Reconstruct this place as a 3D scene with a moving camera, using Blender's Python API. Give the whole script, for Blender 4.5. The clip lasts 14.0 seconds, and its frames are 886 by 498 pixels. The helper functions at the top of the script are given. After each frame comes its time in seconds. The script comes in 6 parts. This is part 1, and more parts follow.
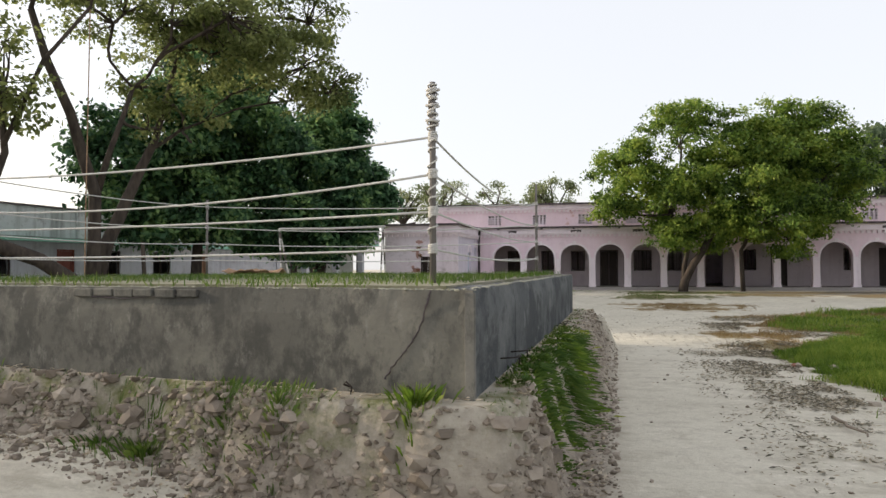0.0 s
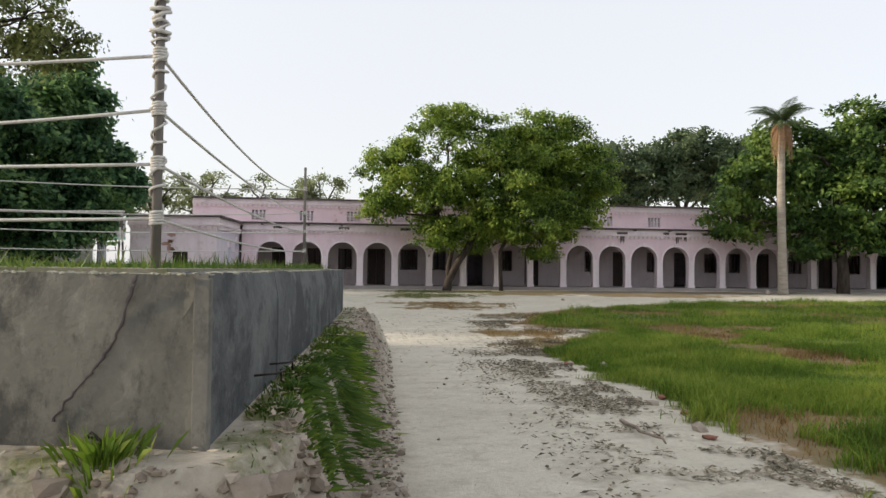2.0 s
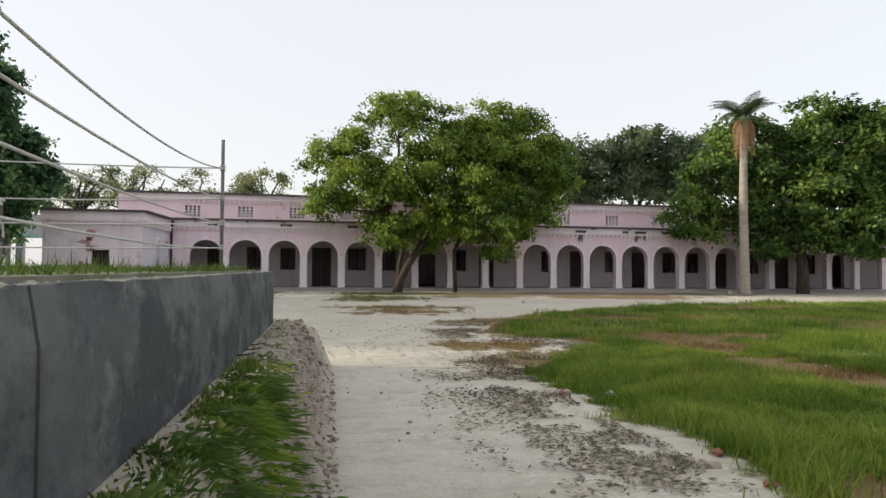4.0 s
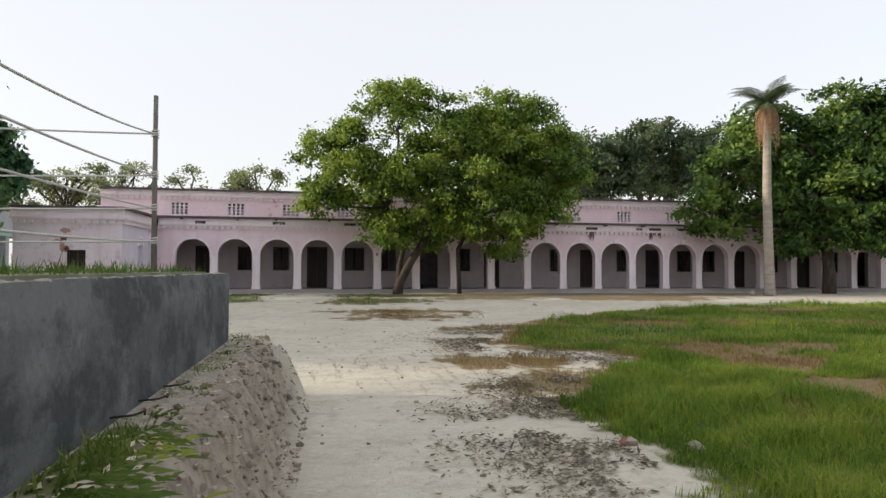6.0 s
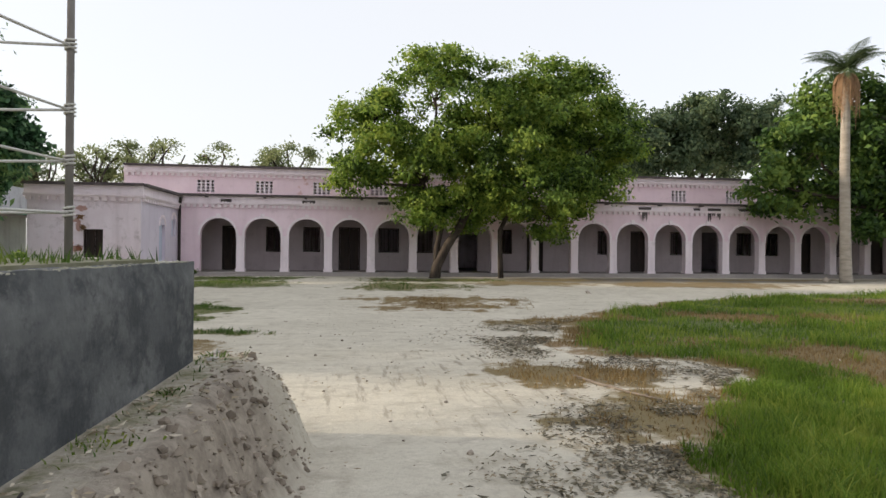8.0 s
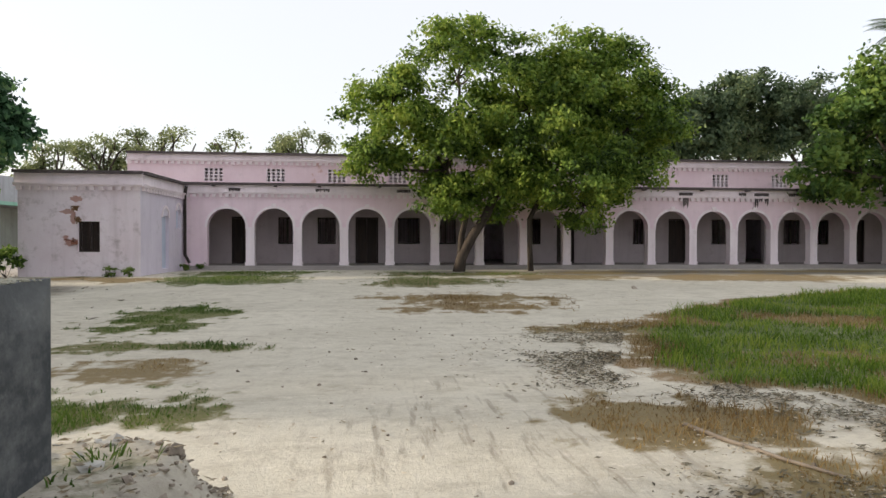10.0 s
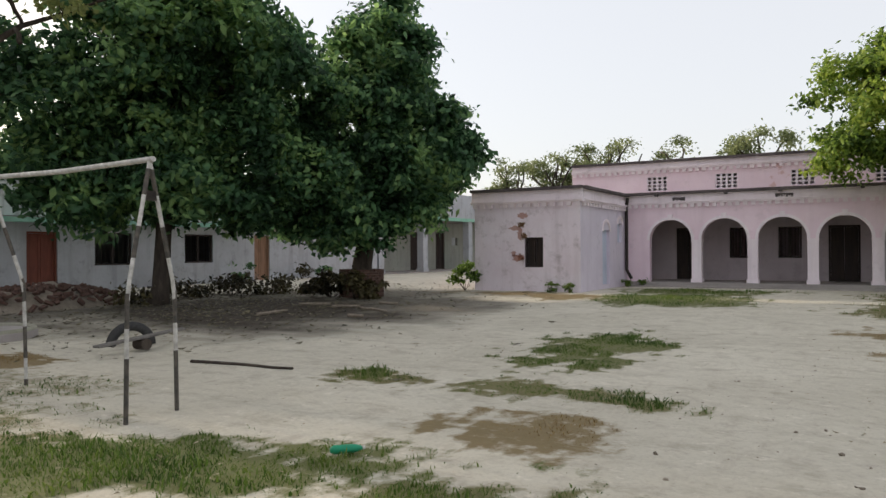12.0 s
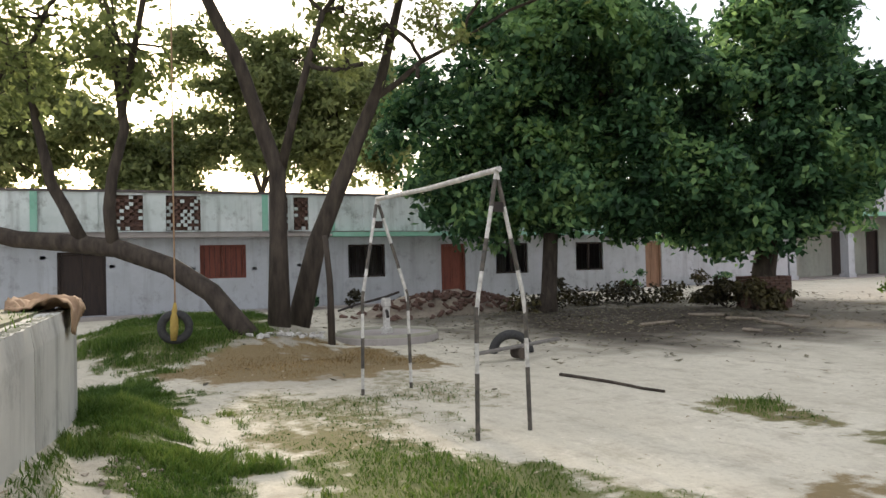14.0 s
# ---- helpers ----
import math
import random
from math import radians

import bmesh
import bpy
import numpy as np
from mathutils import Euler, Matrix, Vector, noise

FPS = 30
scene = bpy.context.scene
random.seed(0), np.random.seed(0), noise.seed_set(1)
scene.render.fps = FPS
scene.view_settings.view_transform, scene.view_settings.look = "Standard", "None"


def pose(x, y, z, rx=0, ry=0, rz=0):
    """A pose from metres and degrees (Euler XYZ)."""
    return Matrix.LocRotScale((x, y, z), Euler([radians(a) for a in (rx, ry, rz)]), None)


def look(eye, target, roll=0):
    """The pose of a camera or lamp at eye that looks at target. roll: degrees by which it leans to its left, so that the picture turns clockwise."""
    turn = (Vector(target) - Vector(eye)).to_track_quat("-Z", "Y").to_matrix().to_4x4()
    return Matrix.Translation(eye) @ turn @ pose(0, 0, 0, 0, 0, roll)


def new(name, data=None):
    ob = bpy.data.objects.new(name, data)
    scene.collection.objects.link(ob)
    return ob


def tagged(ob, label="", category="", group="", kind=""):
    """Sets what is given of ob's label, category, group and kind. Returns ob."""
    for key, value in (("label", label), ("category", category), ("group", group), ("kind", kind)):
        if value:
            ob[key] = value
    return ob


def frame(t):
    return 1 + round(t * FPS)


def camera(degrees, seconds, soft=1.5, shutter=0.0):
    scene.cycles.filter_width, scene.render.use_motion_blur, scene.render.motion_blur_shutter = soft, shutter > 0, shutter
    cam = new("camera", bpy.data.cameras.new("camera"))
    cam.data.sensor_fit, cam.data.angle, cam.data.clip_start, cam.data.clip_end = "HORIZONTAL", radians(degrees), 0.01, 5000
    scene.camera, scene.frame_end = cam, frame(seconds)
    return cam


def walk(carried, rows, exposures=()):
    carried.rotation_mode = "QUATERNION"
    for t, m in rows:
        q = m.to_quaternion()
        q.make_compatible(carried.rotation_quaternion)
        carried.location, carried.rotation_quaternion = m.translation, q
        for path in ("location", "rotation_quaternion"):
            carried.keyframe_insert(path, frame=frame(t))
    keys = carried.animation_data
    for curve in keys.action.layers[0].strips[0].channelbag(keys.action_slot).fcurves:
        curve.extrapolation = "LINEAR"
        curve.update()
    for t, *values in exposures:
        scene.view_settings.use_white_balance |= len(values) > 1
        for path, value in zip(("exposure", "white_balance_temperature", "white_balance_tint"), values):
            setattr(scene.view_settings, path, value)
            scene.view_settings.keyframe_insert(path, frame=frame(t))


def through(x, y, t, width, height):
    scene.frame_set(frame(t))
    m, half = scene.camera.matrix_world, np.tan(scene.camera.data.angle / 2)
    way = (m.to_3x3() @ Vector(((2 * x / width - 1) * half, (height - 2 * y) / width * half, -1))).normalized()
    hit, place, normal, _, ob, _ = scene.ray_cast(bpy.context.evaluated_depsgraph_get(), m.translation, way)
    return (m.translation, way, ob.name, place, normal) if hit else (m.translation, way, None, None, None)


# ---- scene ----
cam = camera(64.7, 14.0)
PATH = [
    (0, (0.055, 0.047, 1.498), (-0.364, 2.001, 1.555), -0.2),
    (0.5, (0.077, 0.213, 1.469), (0.047, 2.212, 1.528), -0.2),
    (1, (0.039, 0.473, 1.451), (0.190, 2.466, 1.513), -0.1),
    (1.5, (0.032, 0.854, 1.425), (0.275, 2.838, 1.488), -0.4),
    (2, (-0.080, 1.364, 1.406), (0.160, 3.349, 1.464), 0.6),
    (2.5, (-0.084, 2.025, 1.385), (0.158, 4.009, 1.445), 0.6),
    (3, (-0.043, 2.487, 1.385), (0.203, 4.471, 1.444), 0.4),
    (3.5, (-0.032, 3.194, 1.389), (0.303, 5.164, 1.446), 1.4),
    (4, (0.077, 3.766, 1.428), (0.464, 5.727, 1.487), 0.5),
    (6.5, (0.495, 6.632, 1.426), (0.878, 8.595, 1.485), 0.2),
    (7, (0.554, 7.216, 1.435), (0.930, 9.179, 1.493), 0.7),
    (7.5, (0.632, 7.845, 1.457), (0.960, 9.818, 1.489), 0.8),
    (10, (0.754, 10.882, 1.517), (0.986, 12.868, 1.493), 0.1),
    (10.5, (0.829, 11.483, 1.600), (1.037, 13.472, 1.576), 0.2),
    (11, (0.892, 12.120, 1.691), (0.809, 14.118, 1.666), 0.2),
    (11.5, (0.810, 12.609, 1.727), (0.494, 14.584, 1.700), 0.1),
    (12, (0.636, 13.210, 1.691), (-0.338, 14.956, 1.697), -0.3),
    (12.5, (0.453, 13.553, 1.693), (-0.988, 14.939, 1.717), -0.4),
    (13, (0.347, 13.815, 1.727), (-1.304, 14.944, 1.760), -0.4),
    (13.5, (0.360, 14.046, 1.738), (-1.384, 15.026, 1.775), -0.5),
    (14, (0.377, 14.154, 1.734), (-1.375, 15.117, 1.772), -1.4),
]
walk(cam, [(t, look(eye, target, roll)) for t, eye, target, roll in PATH],
     [(0, -0.06), (2, -0.14), (4, -0.13), (7, -0.09), (10, -0.03), (11, -0.15), (12, -0.22), (12.5, -0.17), (13.5, 0.16), (14, 0.34)])


# ---- light ----
SUN_YAW, SUN_UP = 86.0, 17.0
world = bpy.data.worlds.new("hazy_evening_sky")
scene.world = world
world.use_nodes = True
wt = world.node_tree
sky = wt.nodes.new("ShaderNodeTexSky")
sky.sky_type = "NISHITA"
sky.sun_disc = False
sky.sun_elevation = radians(SUN_UP)
sky.sun_rotation = radians(360 - SUN_YAW)
sky.air_density, sky.dust_density, sky.ozone_density = 1.0, 3.0, 1.0
clear = wt.nodes["Background"]
clear.inputs["Strength"].default_value = 0.07
wt.links.new(sky.outputs["Color"], clear.inputs["Color"])
# thin white haze over the whole sky
haze = wt.nodes.new("ShaderNodeBackground")
haze.inputs["Color"].default_value, haze.inputs["Strength"].default_value = (0.98, 0.97, 0.985, 1), 0.86
both = wt.nodes.new("ShaderNodeAddShader")
wt.links.new(clear.outputs[0], both.inputs[0])
wt.links.new(haze.outputs[0], both.inputs[1])
wt.links.new(both.outputs[0], wt.nodes["World Output"].inputs["Surface"])
sun = new("sun", bpy.data.lights.new("sun", "SUN"))
sun.data.energy, sun.data.angle, sun.data.color = 4.8, radians(2), (1.0, 0.85, 0.66)
sun_dir = Vector((-math.sin(radians(SUN_YAW)) * math.cos(radians(SUN_UP)), math.cos(radians(SUN_YAW)) * math.cos(radians(SUN_UP)), math.sin(radians(SUN_UP))))
sun.matrix_world = look(sun_dir * 60, (0, 0, 0))

# ---- mesh building ----
class Shape:
    """Collects vertices and faces of one mesh."""

    def __init__(self):
        self.v, self.f = [], []

    def hexa(self, p):
        """Eight corners: four below, four above, each anticlockwise from above."""
        n = len(self.v)
        self.v += [tuple(q) for q in p]
        self.f += [(n + a, n + b, n + c, n + d) for a, b, c, d in ((3, 2, 1, 0), (4, 5, 6, 7), (0, 1, 5, 4), (1, 2, 6, 5), (2, 3, 7, 6), (3, 0, 4, 7))]
        return self

    def box(self, x0, x1, y0, y1, z0, z1):
        return self.hexa([(x0, y0, z0), (x1, y0, z0), (x1, y1, z0), (x0, y1, z0), (x0, y0, z1), (x1, y0, z1), (x1, y1, z1), (x0, y1, z1)])

    def face(self, *p):
        n = len(self.v)
        self.v += [tuple(q) for q in p]
        self.f.append(tuple(range(n, n + len(p))))
        return self

    def prism(self, poly, z0, z1):
        n, k = len(self.v), len(poly)
        self.v += [(x, y, z0) for x, y in poly] + [(x, y, z1) for x, y in poly]
        self.f += [tuple(range(n + k - 1, n - 1, -1)), tuple(range(n + k, n + 2 * k))]
        self.f += [(n + i, n + (i + 1) % k, n + k + (i + 1) % k, n + k + i) for i in range(k)]
        return self

    def tube(self, pts, radii, sides=8, closed=True):
        pts = [Vector(p) for p in pts]
        if not hasattr(radii, "__len__"):
            radii = [radii] * len(pts)
        n, side = len(self.v), None
        for i, p in enumerate(pts):
            d = (pts[min(i + 1, len(pts) - 1)] - pts[max(i - 1, 0)]).normalized()
            if side is None:
                side = d.orthogonal().normalized()
            side = (side - d * side.dot(d)).normalized()
            up = d.cross(side)
            for k in range(sides):
                a = 2 * math.pi * k / sides
                self.v.append(tuple(p + (side * math.cos(a) + up * math.sin(a)) * radii[i]))
        for i in range(len(pts) - 1):
            for k in range(sides):
                a, b = n + i * sides + k, n + i * sides + (k + 1) % sides
                self.f.append((a, b, b + sides, a + sides))
        if closed:
            self.f.append(tuple(range(n + sides - 1, n - 1, -1)))
            m = n + (len(pts) - 1) * sides
            self.f.append(tuple(range(m, m + sides)))
        return self

    def mesh(self, name):
        me = bpy.data.meshes.new(name)
        me.from_pydata(self.v, [], self.f)
        return me


def part(name, shape, material, parent=None, label="", smooth=False, bevel=0.0):
    """Links a Shape (or a ready mesh) as one mesh object, in world coordinates, under a thing or part."""
    me = shape.mesh(name) if isinstance(shape, Shape) else shape
    if not me.materials:
        me.materials.append(material)
    if smooth:
        me.polygons.foreach_set("use_smooth", [True] * len(me.polygons))
    ob = new(name, me)
    if parent is not None:
        ob.parent = parent
        ob.matrix_parent_inverse = parent.matrix_world.inverted()
    if label:
        tagged(ob, label)
    if bevel:
        mod = ob.modifiers.new("worn_edges", "BEVEL")
        mod.width, mod.segments, mod.limit_method = bevel, 2, "ANGLE"
    return ob


def thing(name, at, label, category, group="", kind="", rz=0.0):
    ob = new(name)
    ob.empty_display_size = 0.2
    ob.matrix_world = pose(*at, 0, 0, rz)
    ob.matrix_basis = ob.matrix_world.copy()
    bpy.context.view_layer.update()
    return tagged(ob, label, category, group, kind)


class Frame:
    """A wall's own axes: s along it, d outwards from its face, z up."""

    def __init__(self, x, y, ux, uy):
        self.o, k = (x, y), math.hypot(ux, uy)
        self.u = (ux / k, uy / k)
        self.n = (uy / k, -ux / k)

    def at(self, s, d, z):
        return (self.o[0] + s * self.u[0] + d * self.n[0], self.o[1] + s * self.u[1] + d * self.n[1], z)

    def box(self, shape, s0, s1, d0, d1, z0, z1):
        return shape.hexa([self.at(s, d, z) for z in (z0, z1) for s, d in ((s0, d1), (s1, d1), (s1, d0), (s0, d0))])

    def wall(self, shape, s0, s1, z0, z1, thick, holes):
        """A wall with its face at d = 0, thick metres deep behind it, with rectangular openings (s0, s1, z0, z1) right through."""
        ss = sorted({s0, s1, *[h[0] for h in holes], *[h[1] for h in holes]})
        zs = sorted({z0, z1, *[h[2] for h in holes], *[h[3] for h in holes]})
        solid = lambda i, j: 0 <= i < len(ss) - 1 and 0 <= j < len(zs) - 1 and not any(
            h[0] - 1e-6 <= (ss[i] + ss[i + 1]) / 2 <= h[1] + 1e-6 and h[2] <= (zs[j] + zs[j + 1]) / 2 <= h[3] for h in holes)
        for i in range(len(ss) - 1):
            for j in range(len(zs) - 1):
                if not solid(i, j):
                    continue
                a, b, c, e = ss[i], ss[i + 1], zs[j], zs[j + 1]
                P = self.at
                shape.face(P(a, 0, c), P(b, 0, c), P(b, 0, e), P(a, 0, e))
                shape.face(P(b, -thick, c), P(a, -thick, c), P(a, -thick, e), P(b, -thick, e))
                if not solid(i - 1, j):
                    shape.face(P(a, -thick, c), P(a, 0, c), P(a, 0, e), P(a, -thick, e))
                if not solid(i + 1, j):
                    shape.face(P(b, 0, c), P(b, -thick, c), P(b, -thick, e), P(b, 0, e))
                if not solid(i, j - 1):
                    shape.face(P(a, -thick, c), P(b, -thick, c), P(b, 0, c), P(a, 0, c))
                if not solid(i, j + 1):
                    shape.face(P(a, 0, e), P(b, 0, e), P(b, -thick, e), P(a, -thick, e))
        return shape


# ---- materials ----
def material(name, rough=0.9):
    mat = bpy.data.materials.new(name)
    mat.use_nodes = True
    b = mat.node_tree.nodes["Principled BSDF"]
    b.inputs["Roughness"].default_value = rough
    b.inputs["Specular IOR Level"].default_value = 0.25
    return mat, mat.node_tree, b


def add(nt, kind, **values):
    n = nt.nodes.new(kind)
    for key, v in values.items():
        n.inputs[key.replace("_", " ")].default_value = v
    return n


def coords(nt, scale=(1, 1, 1)):
    g = nt.nodes.new("ShaderNodeNewGeometry")
    m = nt.nodes.new("ShaderNodeMapping")
    m.inputs["Scale"].default_value = scale
    nt.links.new(g.outputs["Position"], m.inputs["Vector"])
    return m.outputs["Vector"]


def noise_at(nt, scale, detail=6.0, stretch=(1, 1, 1), rough=0.6):
    n = add(nt, "ShaderNodeTexNoise", Scale=scale, Detail=detail, Roughness=rough)
    nt.links.new(coords(nt, stretch), n.inputs["Vector"])
    return n.outputs["Fac"]


def ramp(nt, fac, *stops):
    r = nt.nodes.new("ShaderNodeValToRGB")
    e = r.color_ramp.elements
    while len(e) < len(stops):
        e.new(0.5)
    for k, (at, c) in enumerate(stops):
        e[k].position = at
        e[k].color = (*c, 1) if hasattr(c, "__len__") else (c, c, c, 1)
    nt.links.new(fac, r.inputs["Fac"])
    return r.outputs["Color"]


def mix(nt, fac, a, b, how="MIX"):
    m = nt.nodes.new("ShaderNodeMix")
    m.data_type, m.blend_type = "RGBA", how
    for sock, v in ((m.inputs["Factor"], fac), (m.inputs["A"], a), (m.inputs["B"], b)):
        if hasattr(v, "is_output"):
            nt.links.new(v, sock)
        elif hasattr(v, "__len__"):
            sock.default_value = (*v, 1)
        else:
            sock.default_value = v
    return m.outputs["Result"]


def bump(nt, b, height, strength=0.5, distance=0.02):
    n = nt.nodes.new("ShaderNodeBump")
    n.inputs["Strength"].default_value, n.inputs["Distance"].default_value = strength, distance
    nt.links.new(height, n.inputs["Height"])
    nt.links.new(n.outputs["Normal"], b.inputs["Normal"])


def plaster(name, clean, worn, stain, amount=0.5, streaks=0.5, patch=None, grain=1.0):
    """Limewash or cement render: mottled, streaked down by rain, with patches fallen off."""
    mat, nt, b = material(name, 0.92)
    col = mix(nt, ramp(nt, noise_at(nt, 0.7), (0.35, 0.0), (0.7, 1.0)), clean, worn)
    col = mix(nt, ramp(nt, noise_at(nt, 6.0), (0.45, 0.0), (0.8, 0.55)), col, worn)
    runs = ramp(nt, noise_at(nt, 1.0, 5, (2.6, 2.6, 0.22)), (0.5, 0.0), (0.78, streaks))
    col = mix(nt, runs, col, stain)
    spots = ramp(nt, noise_at(nt, 2.1, 9, rough=0.72), (0.6 - 0.1 * amount, 0.0), (0.72, amount))
    col = mix(nt, spots, col, stain)
    if patch:
        col = mix(nt, ramp(nt, noise_at(nt, 0.55, 8, rough=0.7), (0.66, 0.0), (0.69, 0.9)), col, patch)
    nt.links.new(col, b.inputs["Base Color"])
    bump(nt, b, noise_at(nt, 22 * grain, 8), 0.35, 0.012)
    return mat


def plain(name, colour, dark, scale=8.0, rough=0.8, metal=0.0, stretch=(1, 1, 1), relief=0.2, emit=None):
    mat, nt, b = material(name, rough)
    b.inputs["Metallic"].default_value = metal
    col = mix(nt, ramp(nt, noise_at(nt, scale, 7, stretch), (0.35, 0.0), (0.7, 1.0)), colour, dark)
    nt.links.new(col, b.inputs["Base Color"])
    bump(nt, b, noise_at(nt, scale * 4, 6, stretch), relief, 0.01)
    return mat


def foliage(name, dark, mid, bright, through=0.35):
    mat, nt, b = material(name, 0.55)
    g = nt.nodes.new("ShaderNodeNewGeometry")
    tone = mix(nt, 0.55, g.outputs["Random Per Island"], ramp(nt, noise_at(nt, 0.55, 4), (0.33, 0.0), (0.67, 1.0)))
    col = ramp(nt, tone, (0.2, dark), (0.5, mid), (0.85, bright))
    nt.links.new(col, b.inputs["Base Color"])
    t = nt.nodes.new("ShaderNodeBsdfTranslucent")
    nt.links.new(col, t.inputs["Color"])
    m = nt.nodes.new("ShaderNodeMixShader")
    m.inputs["Fac"].default_value = through
    nt.links.new(b.outputs["BSDF"], m.inputs[1])
    nt.links.new(t.outputs["BSDF"], m.inputs[2])
    nt.links.new(m.outputs["Shader"], nt.nodes["Material Output"].inputs["Surface"])
    return mat


PINK = plaster("pink_limewash", (0.85, 0.69, 0.765), (0.77, 0.60, 0.68), (0.42, 0.33, 0.36), 0.3, 0.16, (0.64, 0.42, 0.42))
PINK_OLD = plaster("weathered_pink_limewash", (0.83, 0.755, 0.82), (0.74, 0.64, 0.705), (0.32, 0.26, 0.27), 0.7, 0.34, (0.60, 0.38, 0.36))
PALE_PINK = plaster("pale_pink_trim", (0.88, 0.79, 0.835), (0.80, 0.70, 0.75), (0.34, 0.29, 0.3), 0.35, 0.25)
# back wall of the arcade, darker and greyer than the front's pink
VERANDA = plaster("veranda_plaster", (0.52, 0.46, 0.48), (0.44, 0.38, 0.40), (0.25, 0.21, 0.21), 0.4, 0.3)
BARE_PLASTER = plaster("bared_red_plaster", (0.50, 0.33, 0.31), (0.42, 0.22, 0.19), (0.62, 0.5, 0.5), 0.6, 0.2)
BLACKENED = plaster("mould_blackened_cement", (0.12, 0.10, 0.10), (0.06, 0.05, 0.055), (0.28, 0.24, 0.24), 0.5, 0.4)
BLUE_WASH = plaster("pale_blue_wash", (0.58, 0.62, 0.74), (0.5, 0.54, 0.66), (0.3, 0.3, 0.35), 0.3, 0.3)
# whitewash with dirt; its base is also greyed to stand for tree shade
WHITE = plaster("dirty_shaded_whitewash", (0.44, 0.46, 0.50), (0.36, 0.375, 0.40), (0.16, 0.155, 0.15), 0.6, 0.5)
WHITE_OLD = plaster("mouldy_whitewash", (0.66, 0.70, 0.70), (0.5, 0.56, 0.55), (0.12, 0.12, 0.11), 0.7, 0.75, (0.3, 0.27, 0.24))
# grey-green plaster, its tone lowered to hold the veranda's deep shade
SHADED_WALL = plaster("shaded_grey_green_wall", (0.36, 0.38, 0.34), (0.29, 0.30, 0.27), (0.16, 0.16, 0.14), 0.4, 0.4)
GREEN_BAND = plaster("faded_green_paint", (0.22, 0.48, 0.36), (0.30, 0.50, 0.42), (0.15, 0.2, 0.17), 0.5, 0.4)
def old_cement(name, pale, grey, mould, scar):
    """Grey cement render, blotched and run down by years of rain, with pale scars and dark mould."""
    mat, nt, b = material(name, 0.93)
    col = mix(nt, ramp(nt, noise_at(nt, 1.6, 9, (1, 0.55, 1), 0.7), (0.42, 0.0), (0.58, 1.0)), pale, grey)
    col = mix(nt, ramp(nt, noise_at(nt, 1.0, 8, (2.6, 1.2, 1.8), 0.72), (0.47, 0.0), (0.56, 0.85)), col, mould)
    col = mix(nt, ramp(nt, noise_at(nt, 1.0, 8, (6, 2.8, 3.0), 0.75), (0.56, 0.0), (0.66, 0.5)), col, scar)
    col = mix(nt, ramp(nt, noise_at(nt, 1.0, 8, (11, 4.5, 6.0), 0.75), (0.54, 0.0), (0.64, 0.6)), col, mould)
    col = mix(nt, ramp(nt, noise_at(nt, 2.3, 9, (1, 0.5, 1), 0.75), (0.62, 0.0), (0.70, 0.6)), col, scar)
    col = mix(nt, ramp(nt, noise_at(nt, 17, 7, (1, 1, 1), 0.7), (0.45, 0.0), (0.75, 0.45)), col, grey)
    nt.links.new(col, b.inputs["Base Color"])
    bump(nt, b, mix(nt, 0.5, noise_at(nt, 4, 8, (1, 1, 1), 0.7), noise_at(nt, 30, 7)), 0.6, 0.02)
    return mat


# one render in two copies: the faces' uneven light is put into their tones
CEMENT = old_cement("old_grey_cement_render", (0.150, 0.154, 0.155), (0.092, 0.097, 0.102), (0.046, 0.05, 0.055), (0.24, 0.243, 0.24))
BROWN_CEMENT = old_cement("south_lit_cement_render", (0.178, 0.170, 0.145), (0.115, 0.111, 0.097), (0.062, 0.061, 0.055), (0.28, 0.27, 0.24))
FILLET = old_cement("rubbed_cement_fillet", (0.21, 0.2, 0.175), (0.15, 0.145, 0.13), (0.08, 0.078, 0.07), (0.3, 0.29, 0.26))
CEMENT_TOP = plaster("crumbling_cement_edge", (0.36, 0.35, 0.29), (0.27, 0.265, 0.2), (0.2, 0.19, 0.15), 0.6, 0.2)
FLOOR_CEMENT = plaster("worn_cement_floor", (0.38, 0.35, 0.33), (0.3, 0.27, 0.26), (0.16, 0.15, 0.14), 0.5, 0.1)
DARK_WOOD = plain("dark_door_wood", (0.05, 0.035, 0.03), (0.025, 0.02, 0.02), 10, 0.7, 0, (1, 1, 0.15))
RED_WOOD = plain("red_brown_door_paint", (0.20, 0.065, 0.045), (0.13, 0.045, 0.035), 9, 0.65, 0, (1, 1, 0.2))
TAN_WOOD = plain("bare_door_wood", (0.30, 0.18, 0.12), (0.2, 0.12, 0.08), 9, 0.75, 0, (1, 1, 0.15))
IRON = plain("rusty_iron", (0.06, 0.05, 0.045), (0.03, 0.025, 0.025), 18, 0.6, 0.6)
BARK = plain("grey_brown_bark", (0.085, 0.068, 0.055), (0.03, 0.024, 0.021), 7, 0.95, 0, (1, 1, 0.25), 0.9)
PALE_BARK = plain("pale_palm_bark", (0.36, 0.325, 0.28), (0.23, 0.205, 0.175), 4, 0.9, 0, (0.5, 0.5, 2.2), 0.5)
DEAD_FROND = plain("dry_palm_frond", (0.30, 0.19, 0.11), (0.17, 0.1, 0.06), 6, 0.9)
NEEM = foliage("light_green_leaves", (0.035, 0.068, 0.016), (0.165, 0.265, 0.046), (0.38, 0.46, 0.085), 0.45)
ALMOND = foliage("dark_broad_leaves", (0.022, 0.055, 0.026), (0.085, 0.185, 0.085), (0.31, 0.47, 0.17), 0.48)
